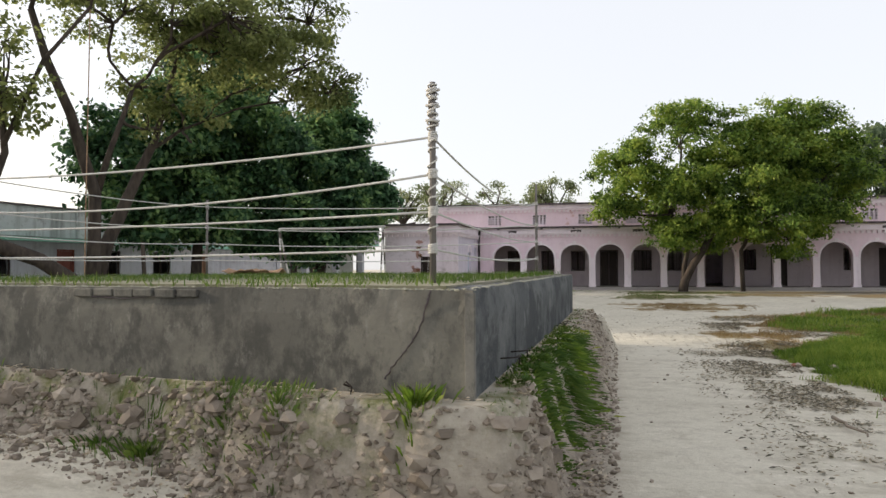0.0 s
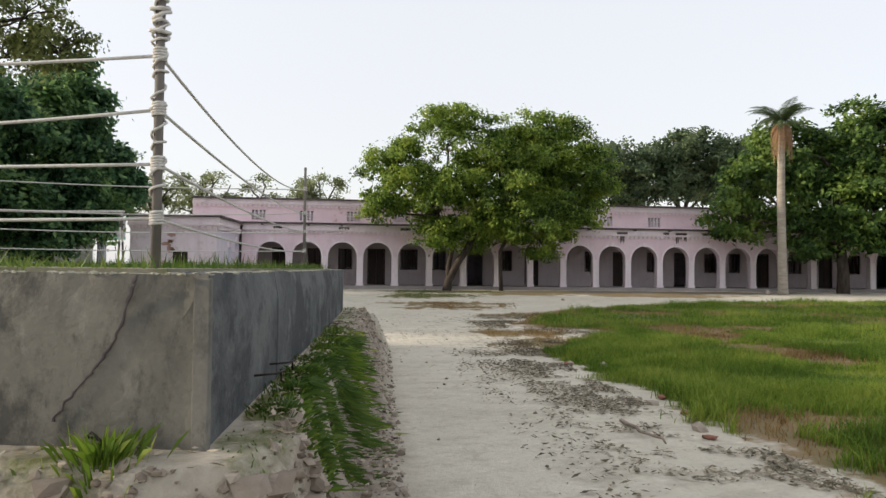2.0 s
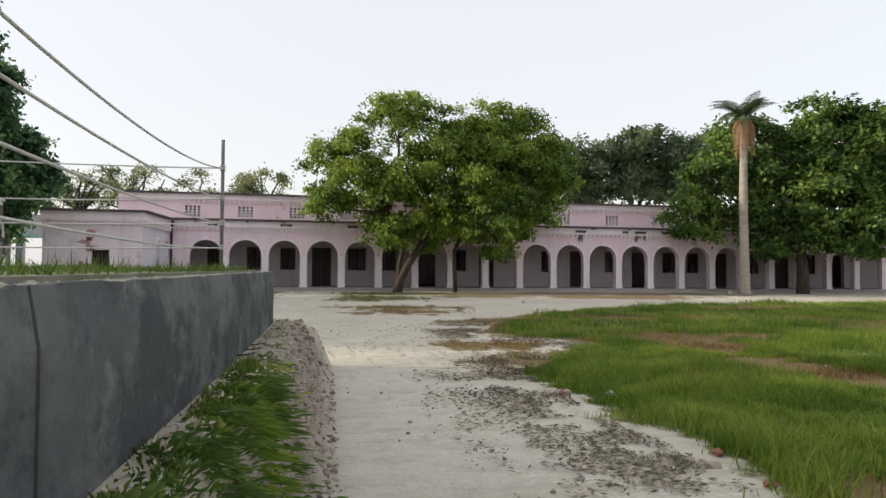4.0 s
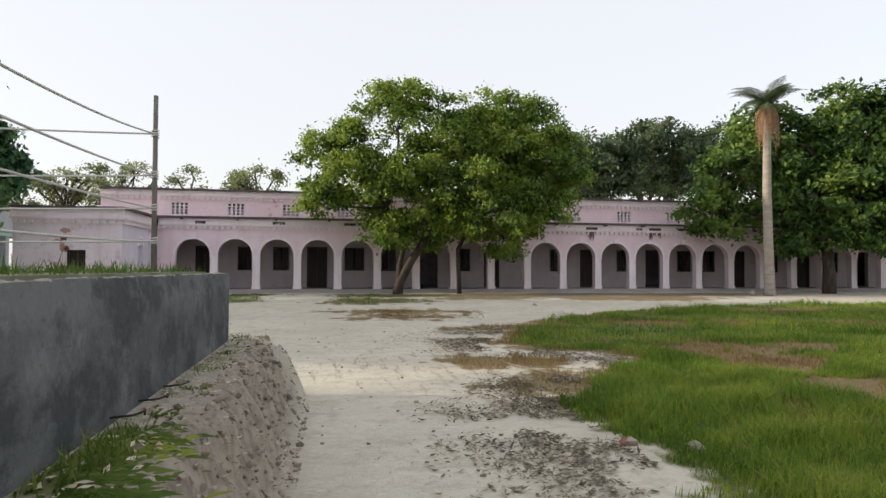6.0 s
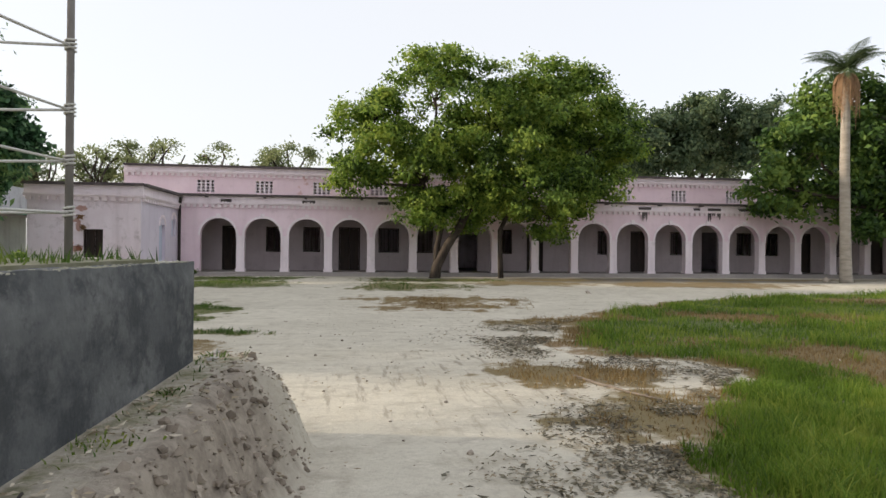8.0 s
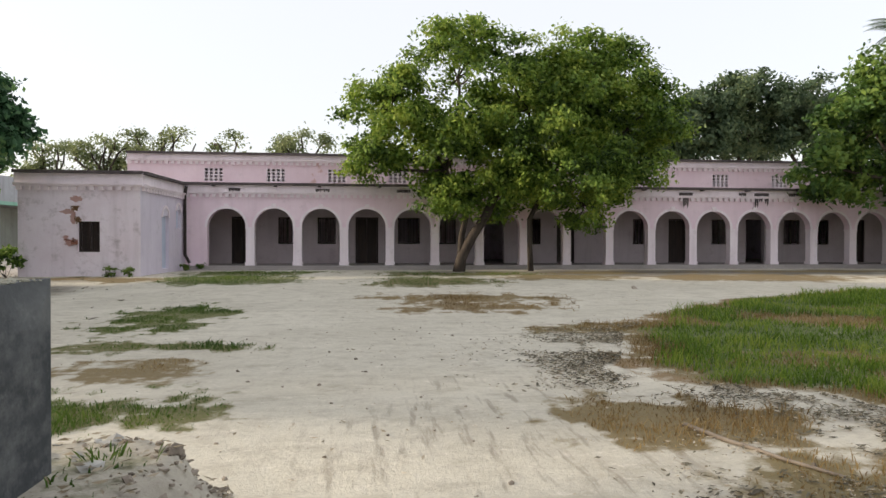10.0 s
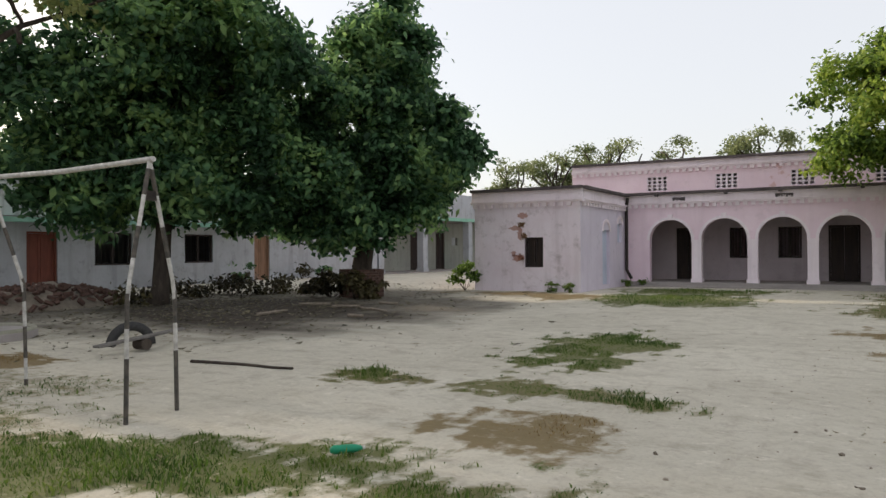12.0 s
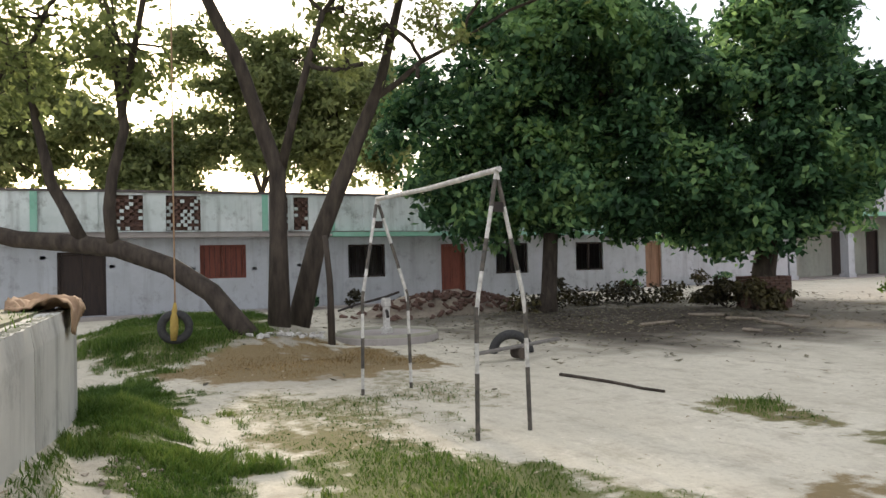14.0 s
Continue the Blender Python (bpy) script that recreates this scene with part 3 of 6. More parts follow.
blades("dry_patch_grass", 110000, -18, 8, 9, 31, 0.12, 0.0, 0.06, 0.0045, DRY_GRASS, "short dry brown grass in patches", 4, 0.45)
blades("yellowed_meadow_grass", 60000, 2.5, 20, 2, 30, 0.3, 0.0, 0.15, 0.005, DRY_GRASS, "dry yellowed stems among green grass", 5, 0.6)

# ---- raised platform ----
plat = thing("raised_platform", (-4, 9, 0.3), "grey cement-rendered raised platform with a grassy earth top", "platform")


def platform_wall(name, a, b, inset, joints=()):
    """One retaining wall: rendered slabs with open joints between, uneven at the top."""
    dx, dy = b[0] - a[0], b[1] - a[1]
    length = math.hypot(dx, dy)
    fr = Frame(a[0], a[1], dx, dy)
    cuts = [0.0, *joints, length]
    for s0, s1 in zip(cuts, cuts[1:]):
        s0, s1 = s0 + (0.012 if s0 else 0), s1 - (0.012 if s1 < length else 0)
        sh = Shape()
        n, m = max(4, int((s1 - s0) / 0.09)), 8
        base, front = len(sh.v), len(sh.f)
        for j in range(m + 1):
            for i in range(n + 1):
                s = s0 + (s1 - s0) * i / n
                ragged = 0.006 * float(wave(s + a[0], s + a[1], 0.9, 3)) + random.uniform(-0.004, 0.004)
                z = 0.15 + (PLAT_TOP - 0.005 + ragged - 0.15) * j / m
                d = 0.003 * float(wave(s, z, 1.6, 5)) + 0.001 * float(wave(s, z, 0.3, 8))
                if j == m:
                    d -= 0.02 + random.uniform(0, 0.014)
                if (i == 0 and s0 == 0) or (i == n and s1 == length):
                    d = 0.0
                sh.v.append(fr.at(s, d, z))
        for j in range(m):
            for i in range(n):
                k = base + j * (n + 1) + i
                sh.f.append((k, k + 1, k + n + 2, k + n + 1))
        back = len(sh.v)
        for i in range(n + 1):
            s = s0 + (s1 - s0) * i / n
            s = min(max(s, inset if s0 == 0 else s0), length - inset if s1 == length else s1)
            sh.v.append(fr.at(s, -inset, PLAT_TOP - 0.01 + 0.015 * float(wave(s, 2.0, 0.3, 2))))
        for i in range(n):
            k = base + m * (n + 1) + i
            sh.f.append((k, k + 1, back + i + 1, back + i))
        for i in (0, n):
            col = [base + j * (n + 1) + i for j in range(m + 1)]
            sh.v.append(fr.at((s0 + inset * (s0 == 0)) if i == 0 else (s1 - inset * (s1 == length)), -inset, 0.15))
            ring = col + [back + i, len(sh.v) - 1]
            sh.f.append(tuple(ring) if i else tuple(ring[::-1]))
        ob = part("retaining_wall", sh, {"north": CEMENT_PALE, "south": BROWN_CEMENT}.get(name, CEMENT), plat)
        for k in range(front, front + (m - 1) * n):
            ob.data.polygons[k].use_smooth = True


platform_wall("south", PLATFORM[3], PLATFORM[0], 0.25)
platform_wall("east", PLATFORM[0], PLATFORM[1], 0.25, (1.72,))
platform_wall("north", PLATFORM[1], PLATFORM[2], 0.25, (2.2, 4.6))
platform_wall("west", PLATFORM[2], PLATFORM[3], 0.25)
inner = [(x + (0.2 if x < -4 else -0.2), y + (0.22 if y < 9 else -0.22)) for x, y in PLATFORM]
part("earth_fill", Shape().prism(inner, 0.2, PLAT_TOP + 0.012), GRASSY_EARTH, plat, "sandy earth top with sparse grass")

# ---- pink arcaded building ----
school = thing("arcaded_building", (12, 46, 0.4), "long single-storey pink limewashed building with an arched veranda", "building")
FY, FLOOR, SPRING, RAD, EAVES = 41.6, 0.43, 2.08, 0.81, 3.86
PIERS = [-3.98 + 1.994 * k for k in range(0, 24)]
X_END = PIERS[-1] + 1.2
OPEN = [(-5.76, PIERS[0] - 0.18)] + [(a + 0.18, b - 0.18) for a, b in zip(PIERS, PIERS[1:])]
THICK = 0.38


def arch_band(sh, x0, x1, y0, y1, spring, top, n=14):
    """The wall over one round arch, from the springing to the top."""
    c, r = (x0 + x1) / 2, (x1 - x0) / 2
    curve = [(c - r * math.cos(math.pi * i / n), spring + r * math.sin(math.pi * i / n)) for i in range(n + 1)]
    for (ax, az), (bx, bz) in zip(curve, curve[1:]):
        sh.face((ax, y0, az), (bx, y0, bz), (bx, y0, top), (ax, y0, top))
        sh.face((bx, y1, bz), (ax, y1, az), (ax, y1, top), (bx, y1, top))
        sh.face((ax, y0, az), (ax, y1, az), (bx, y1, bz), (bx, y0, bz))
    return curve


for k, (x0, x1) in enumerate(OPEN):
    bay = Shape()
    arch_band(bay, x0, x1, FY, FY + THICK, SPRING, EAVES)
    bay.face((x1, FY, SPRING), (x1 + 0.36, FY, SPRING), (x1 + 0.36, FY, EAVES), (x1, FY, EAVES))
    bay.face((x1 + 0.36, FY + THICK, SPRING), (x1, FY + THICK, SPRING), (x1, FY + THICK, EAVES), (x1 + 0.36, FY + THICK, EAVES))
    bay.face((x1, FY, SPRING), (x1, FY + THICK, SPRING), (x1 + 0.36, FY + THICK, SPRING), (x1 + 0.36, FY, SPRING))
    part("arch_bay", bay, PINK, school)
part("end_pier", Shape().box(-6.68, -5.76, FY, FY + THICK, FLOOR, EAVES), PINK, school)
part("end_pier", Shape().box(PIERS[-1] + 0.18, X_END, FY, FY + THICK, FLOOR, EAVES), PINK, school)
pier = Shape()
pier.box(-0.18, 0.18, 0, THICK, 0.14, SPRING - FLOOR)
pier.box(-0.215, 0.215, -0.03, THICK + 0.03, 0, 0.14)
pier.box(-0.20, 0.20, -0.02, THICK + 0.02, SPRING - FLOOR - 0.07, SPRING - FLOOR - 0.001)
pier_mesh = pier.mesh("pier")
pier_mesh.materials.append(PALE_PINK)
for c in PIERS:
    p = part("pier", pier_mesh, PALE_PINK, school)
    p.matrix_basis = pose(c - 12, FY - 46, FLOOR - 0.4)
    p.matrix_parent_inverse = Matrix.Identity(4)
for x0, x1 in OPEN:
    ring, c, r = Shape(), (x0 + x1) / 2, (x1 - x0) / 2
    n = 16
    for i in range(n):
        a, b = math.pi * i / n, math.pi * (i + 1) / n
        q = [(c - rr * math.cos(t), SPRING + rr * math.sin(t)) for rr, t in ((r - 0.004, a), (r - 0.004, b), (r + 0.10, b), (r + 0.10, a))]
        ring.hexa([(px, FY - 0.025, pz) for px, pz in q] + [(px, FY + 0.02, pz) for px, pz in q])
    ring.hexa([(c - 0.07, FY - 0.05, SPRING + r - 0.02), (c + 0.07, FY - 0.05, SPRING + r - 0.02), (c + 0.07, FY, SPRING + r - 0.02), (c - 0.07, FY, SPRING + r - 0.02),
               (c - 0.1, FY - 0.05, SPRING + r + 0.2), (c + 0.1, FY - 0.05, SPRING + r + 0.2), (c + 0.1, FY, SPRING + r + 0.2), (c - 0.1, FY, SPRING + r + 0.2)])
    part("arch_moulding", ring, PALE_PINK, school)


def cornice(fr, s0, s1, z, top, parent, old=BLACKENED, pitch=0.27):
    """Stepped string courses over a row of dentils, and the blackened edge of the roof slab."""
    c = Shape()
    fr.box(c, s0, s1, 0.0, 0.12, z + 0.13, z + 0.19)
    fr.box(c, s0, s1, 0.0, 0.16, z + 0.19, z + 0.24)
    fr.box(c, s0, s1, 0.0, 0.05, z + 0.24, top - 0.10)
    part("cornice", c, PALE_PINK, parent)
    d = Shape()
    for k in range(int((s1 - s0) / pitch)):
        a = s0 + (k + 0.25) * pitch
        fr.box(d, a, a + pitch * 0.55, 0.0, 0.1, z + 0.0, z + 0.128)
    tagged(part("dentil_course", d, PALE_PINK, parent), "row of small plaster dentils", kind="stuff")
    e = Shape()
    n = int((s1 - s0) / 0.8)
    for k in range(n):
        a, b = s0 + (s1 - s0) * k / n, s0 + (s1 - s0) * (k + 1) / n
        w = random.uniform(-0.012, 0.012)
        fr.box(e, a, b, -0.3, 0.2 + w, top - 0.098 + w * 0.3, top + w * 0.3)
    part("roof_edge", e, old, parent, "mould-blackened roof slab edge")


ARC = Frame(-6.68, FY, 1, 0)
LEN = X_END + 6.68
cornice(ARC, 0, LEN, 3.36, 3.97, school)
part("veranda_roof", Shape().box(-6.68, X_END, FY + 0.305, 44.58, 3.75, 3.95), FLOOR_CEMENT, school)
for k in range(int(LEN / 2.4)):
    x = -5.6 + 2.4 * k + random.uniform(-0.3, 0.3)
    part("rain_spout", Shape().box(x, x + 0.11, FY - 0.42, FY - 0.1, 3.80, 3.865), BLACKENED, school)
def drip(x, w, h, seed):
    rng = np.random.default_rng(seed)
    sh = Shape()
    for k in range(7):
        s = x + w * (k / 6 - 0.5)
        ww, hh = w * rng.uniform(0.07, 0.13), h * rng.uniform(0.3, 1.0)
        z0 = 3.74
        ring = [(s - ww, z0), (s - ww * 0.8, z0 - hh * 0.6), (s - ww * 0.2, z0 - hh), (s + ww * 0.5, z0 - hh * 0.8), (s + ww, z0)]
        sh.face(*[(px, FY - 0.112, pz) for px, pz in ring])
        sh.face(*[(px, FY - 0.1, pz) for px, pz in ring[::-1]])
        for (ax, az), (bx, bz) in zip(ring, ring[1:] + ring[:1]):
            sh.face((ax, FY - 0.112, az), (ax, FY - 0.1, az), (bx, FY - 0.1, bz), (bx, FY - 0.112, bz))
    part("moss_drip", sh, BLACKENED, school, "black mould runs below a roof spout")


for k, (x, w, h) in enumerate(((15.55, 0.55, 0.75), (19.25, 0.6, 0.7), (18.3, 0.3, 0.3), (21.0, 0.7, 0.3), (-4.6, 0.4, 0.25), (-0.9, 0.5, 0.22), (23.0, 0.6, 0.35), (2.6, 0.5, 0.3))):
    drip(x, w, h, k)
# plinth and its step
part("veranda_end_wall", Shape().box(X_END - 0.3, X_END - 0.002, FY + THICK + 0.002, 44.39, FLOOR, 3.74), PINK, school)
part("plinth", Shape().box(-6.68, X_END, FY - 0.32, 44.6, 0.0, FLOOR), FLOOR_CEMENT, school, "worn cement veranda floor")
part("front_step", Shape().box(-6.4, X_END, FY - 0.62, FY - 0.325, 0.0, FLOOR - 0.12), FLOOR_CEMENT, school)

# rear wall of the veranda, with its doors and windows
BACK = Frame(-6.68, 44.4, 1, 0)
DOORS = [(-5.25, -4.35), (0.48, 1.56), (6.65, 7.65), (10.3, 11.2), (16.05, 16.95), (20.15, 21.15), (25.7, 26.7), (30.2, 31.2), (34.4, 35.4), (38.6, 39.6)]
WINDOWS = [(-3.12, -2.3), (-1.29, -0.45), (2.5, 3.55), (4.3, 5.3), (8.7, 9.5), (14.2, 14.75), (18.32, 19.2), (22.2, 23.1), (23.9, 24.7), (28.1, 29.0), (32.3, 33.2)]
holes = [(a + 6.68, b + 6.68, FLOOR, 2.62) for a, b in DOORS] + [(a + 6.68, b + 6.68, 1.35, 2.6) for a, b in WINDOWS]
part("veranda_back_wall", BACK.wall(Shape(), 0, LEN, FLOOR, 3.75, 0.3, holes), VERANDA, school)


def wooden_door(fr, a, b, z0, z1, parent, mat, ajar=True, depth=0.18):
    """Two ledged leaves in a frame, set back in the opening."""
    door = part("door_frame", fr.box(fr.box(fr.box(Shape(), a, a + 0.07, -depth, -0.06, z0, z1), b - 0.07, b, -depth, -0.06, z0, z1), a + 0.07, b - 0.07, -depth, -0.06, z1 - 0.07, z1), mat, parent)
    mid = (a + b) / 2
    for s0, s1 in ((a + 0.075, mid - 0.004), (mid + 0.004, b - 0.075)):
        leaf = Shape()
        fr.box(leaf, s0, s1, -depth, -depth + 0.035, z0 + 0.01, z1 - 0.075)
        for zz in (0.06, 0.42, 0.92):
            h = z0 + (z1 - z0) * zz
            fr.box(leaf, s0 + 0.03, s1 - 0.03, -depth + 0.035, -depth + 0.055, h, h + 0.09)
        for ss in (s0 + 0.002, s1 - 0.082):
            fr.box(leaf, ss, ss + 0.08, -depth + 0.036, -depth + 0.057, z0 + 0.02, z1 - 0.08)
        part("door_leaf", leaf, mat, door)
    return door


def barred_window(fr, a, b, z0, z1, parent, mat, bars=6, shutter=None):
    w = Shape()
    for s0, s1, h0, h1 in ((a, a + 0.06, z0, z1), (b - 0.06, b, z0, z1), (a + 0.06, b - 0.06, z0, z0 + 0.06), (a + 0.06, b - 0.06, z1 - 0.06, z1), ((a + b) / 2 - 0.025, (a + b) / 2 + 0.025, z0 + 0.06, z1 - 0.06)):
        fr.box(w, s0, s1, -0.16, -0.08, h0, h1)
    win = part("window_frame", w, mat, parent)
    bar = Shape()
    for k in range(bars):
        s = a + 0.06 + (b - a - 0.12) * (k + 0.5) / bars
        bar.tube([fr.at(s, -0.12, z0 + 0.05), fr.at(s, -0.12, z1 - 0.05)], 0.008, 6)
    part("window_grille", bar, IRON, win)
    if shutter:
        for s0, s1 in ((a + 0.065, (a + b) / 2 - 0.03), ((a + b) / 2 + 0.03, b - 0.065)):
            sh = Shape()
            fr.box(sh, s0, s1, -0.2, -0.165, z0 + 0.03, z1 - 0.03)
            fr.box(sh, s0 + 0.05, s1 - 0.05, -0.164, -0.15, (z0 + z1) / 2 - 0.05, (z0 + z1) / 2 + 0.05)
            part("shutter", sh, shutter, win)
    return win


for k, (a, b) in enumerate(DOORS):
    if k % 3 != 2:
        wooden_door(BACK, a + 6.68, b + 6.68, FLOOR, 2.62, school, DARK_WOOD)
for a, b in WINDOWS:
    barred_window(BACK, a + 6.68, b + 6.68, 1.35, 2.6, school, DARK_WOOD)

# tall main block behind the veranda
UP = Frame(-9.95, 44.6, 1, 0)
LEN2 = X_END + 9.95
VENTS = [-6.1, -3.25, -0.4, 2.5, 5.8, 9.1, 12.4, 15.7, 18.9, 22.1, 25.3, 28.5, 31.7]
vh = [(v - 0.44 + 9.95, v + 0.44 + 9.95, 4.27, 4.9) for v in VENTS]
part("upper_wall", UP.wall(Shape(), 0, LEN2, 3.9505, 5.42, 0.2, vh), PINK, school)
part("end_wall", Shape().box(-9.95, -9.65, 44.802, 52, 0.2, 5.42), PINK_OLD, school)
part("end_wall", Shape().box(X_END - 0.3, X_END, 44.802, 52, 0.2, 5.42), PINK_OLD, school)
part("rear_wall", Shape().box(-9.6, X_END - 0.32, 51.7, 52, 0.2, 5.42), PINK_OLD, school)
part("west_wall", Shape().box(-9.95, -6.7, 44.4, 44.59, 0.2, 3.95), PINK_OLD, school)
part("main_roof", Shape().box(-9.6, X_END - 0.32, 44.802, 51.69, 5.2, 5.41), FLOOR_CEMENT, school)
part("room_floor", Shape().box(-9.6, X_END - 0.32, 44.71, 51.69, 0.2, FLOOR - 0.01), FLOOR_CEMENT, school)
cornice(UP, 0, LEN2, 5.06, 5.62, school)
for v in VENTS:
    lat, c = Shape(), v + 9.95
    for i in range(5):
        s = c - 0.44 + 0.88 * i / 4
        UP.box(lat, max(s - 0.042, c - 0.44), min(s + 0.042, c + 0.44), -0.14, -0.03, 4.27, 4.9)
    for j in range(5):
        z = 4.27 + 0.63 * j / 4
        UP.box(lat, c - 0.438, c + 0.438, -0.138, -0.032, max(z - 0.026, 4.272), min(z + 0.026, 4.898))
    part("vent_lattice", lat, PINK_OLD, school)

# ---- projecting wing ----
wing = thing("projecting_wing", (-8.9, 39, 0.25), "pink limewashed projecting room with a dentil cornice and flaking plaster", "building")
WA, WB, WC, WD = (-10.95, 36.4), (-6.91, 36.4), (-6.67, 41.598), (-10.95, 44.38)
WF, WE = Frame(*WA, WB[0] - WA[0], 0), Frame(*WB, WC[0] - WB[0], WC[1] - WB[1])
EL = math.hypot(WC[0] - WB[0], WC[1] - WB[1])
part("front_wall", WF.wall(Shape(), 0, 4.04, 0.1, 3.82, 0.3, [(1.97, 2.68, 1.10, 2.16)]), PINK_OLD, wing)
part("side_wall", WE.wall(Shape(), 0.0, EL, 0.1, 3.82, 0.3, [(2.25, 3.05, 0.42, 2.45), (4.0, 4.6, 2.0, 2.75)]), LILAC, wing)
part("west_wall", Frame(*WD, 0, WA[1] - WD[1]).wall(Shape(), 0, WD[1] - WA[1] - 0.302, 0.1, 3.82, 0.3, []), PINK_OLD, wing)
part("wing_roof", Shape().prism([(WA[0] + 0.02, WA[1] + 0.02), (WB[0] - 0.02, WB[1] + 0.02), (WC[0] - 0.02, WC[1] - 0.02), (WD[0] + 4.27, WD[1]), WD], 3.822, 3.9), FLOOR_CEMENT, wing)
cornice(WF, -0.1, 4.14, 3.24, 3.92, wing, pitch=0.3)
cornice(WE, 0.06, EL - 0.25, 3.24, 3.92, wing, pitch=0.3)
barred_window(WF, 1.97, 2.68, 1.10, 2.16, wing, DARK_WOOD, 5, DARK_WOOD)
for s0, s1, z0, z1 in ((2.25, 3.05, 0.42, 2.45), (4.0, 4.6, 2.0, 2.75)):
    nic = Shape()
    WE.box(nic, s0 - 0.01, s1 + 0.01, -0.22, -0.12, z0, z1)
    part("blind_niche", nic, BLUE_WASH, wing, "pale blue walled-up opening")
    hood, c, r = Shape(), (s0 + s1) / 2, (s1 - s0) / 2 + 0.06
    for i in range(10):
        a, b = math.pi * i / 10, math.pi * (i + 1) / 10
        q = [(c - rr * math.cos(t), z1 - 0.05 + rr * math.sin(t)) for rr, t in ((r - 0.1, a), (r - 0.1, b), (r, b), (r, a))]
        hood.hexa([WE.at(s, 0.04, z) for s, z in q] + [WE.at(s, 0.0, z) for s, z in q])
    part("hood_mould", hood, PALE_PINK, wing)
pipe = Shape().tube([WE.at(EL - 0.35, 0.16, 3.78), WE.at(EL - 0.35, 0.1, 3.4), WE.at(EL - 0.35, 0.1, 0.9), WE.at(EL - 0.3, 0.28, 0.55)], 0.065, 10)
part("drain_pipe", pipe, IRON, wing, "black cast-iron rainwater pipe")
part("wing_floor", Shape().box(-10.6, -7.0, 36.72, 44.3, 0.1, 0.4), FLOOR_CEMENT, wing)

# ---- white classroom row ----
row = thing("classroom_row", (-24, 24, 0.2), "low whitewashed classroom row with a mouldy parapet", "building")
WR = Frame(-24.45, 18.36, 0.0955, 0.9954)
S0, S1 = -22.0, 27.6
wd = [(-4.28, -2.88, 0.28, 2.34, DARK_WOOD), (8.92, 9.97, 0.28, 2.45, RED_WOOD), (18.84, 19.75, 0.28, 2.45, TAN_WOOD), (-14.0, -12.8, 0.28, 2.4, RED_WOOD)]
ww = [(0.0, 1.53, 1.37, 2.52), (5.19, 6.63, 1.25, 2.47), (11.33, 12.82, 1.22, 2.45), (15.16, 16.57, 1.25, 2.45), (-10.5, -9.0, 1.3, 2.45)]
part("front_wall", WR.wall(Shape(), S0, S1, 0.05, 2.85, 0.28, [h[:4] for h in wd] + ww + [(s, s + 0.16, z, z + 0.11) for s, z in ((-4.75, 2.12), (-2.78, 1.8), (-0.3, 1.66), (1.72, 1.62), (3.3, 1.7), (4.3, 1.65))]), WHITE, row)
part("rear_wall", WR.box(Shape(), S0, S1, -6.2, -6.0, 0.05, 2.85), WHITE, row)
part("end_wall", WR.box(Shape(), S0, S0 + 0.25, -5.99, -0.29, 0.05, 2.85), WHITE, row)
part("end_wall", WR.box(Shape(), S1 - 0.25, S1, -5.99, -0.29, 0.05, 2.85), WHITE, row)
part("roof_slab", WR.box(Shape(), S0, S1, -6.2, -0.05, 2.852, 2.98), FLOOR_CEMENT, row)
part("room_floor", WR.box(Shape(), S0 + 0.26, S1 - 0.26, -5.98, -0.3, 0.05, 0.27), FLOOR_CEMENT, row)
part("plinth_step", WR.box(Shape(), -6.5, S1, 0.002, 0.55, 0.02, 0.26), FLOOR_CEMENT, row)
part("sunshade_ledge", WR.box(Shape(), S0, 4.5, 0.002, 0.42, 2.78, 2.86), FLOOR_CEMENT, row)
part("sunshade_ledge", WR.box(Shape(), 4.52, S1, 0.002, 0.45, 2.76, 2.92), GREEN_BAND, row, "faded green painted ledge")
JALI = [(-2.6, -1.75, 3.02, 4.2), (-1.05, 0.05, 3.02, 4.2), (2.95, 3.75, 3.02, 4.2)]
for s0, s1, z0, z1 in JALI:
    panel = part("brick_lattice", WR.box(Shape(), s0, s1, -0.19, -0.16, z0, z1), OLD_BRICK, row, "broken lattice of whitewashed bricks")
    for j in range(10):
        z = z0 + 0.022 + (z1 - z0 - 0.03) * j / 10
        n = int((s1 - s0) / 0.22)
        for i in range(n):
            if random.random() < 0.12:
                continue
            s = s0 + (s1 - s0) * (i + (0.5 if j % 2 else 0.1)) / n
            part("brick", WR.box(Shape(), s, min(s + 0.125, s1), -0.15, -0.03 - random.random() * 0.02, z, z + 0.108), OLD_BRICK if random.random() < 0.55 else WHITE_OLD, panel)
part("parapet", WR.wall(Shape(), S0, S1, 2.982, 4.28, 0.2, JALI), WHITE_OLD, row)
part("parapet_coping", WR.box(Shape(), S0, S1, -0.24, 0.05, 4.282, 4.36), BLACKENED, row)
for s in (-5.0, -3.3, 2.1, 3.0, 4.5, 5.8, 10, 14, 18, 22):
    part("parapet_pilaster", WR.box(Shape(), s, s + 0.2, 0.003, 0.07, 2.99, 4.27), GREEN_BAND if s in (-5.0, 2.1, 4.5) else WHITE_OLD, row)
for s0, s1, z0, z1, m in wd:
    wooden_door(WR, s0, s1, z0, z1, row, m)
for k, (s0, s1, z0, z1) in enumerate(ww):
    barred_window(WR, s0, s1, z0, z1, row, RED_WOOD if k == 0 else DARK_WOOD, 8, RED_WOOD if k == 0 else None)
# its veranda end
for s in (27.75, 32.0, 37.2, 42.3):
    column = WR.box(Shape(), s, s + 0.46, -0.46, 0.0, 0.62, 3.65)
    WR.box(column, s - 0.05, s + 0.51, -0.51, 0.05, 0.44, 0.62)
    part("veranda_column", column, WHITE, row)
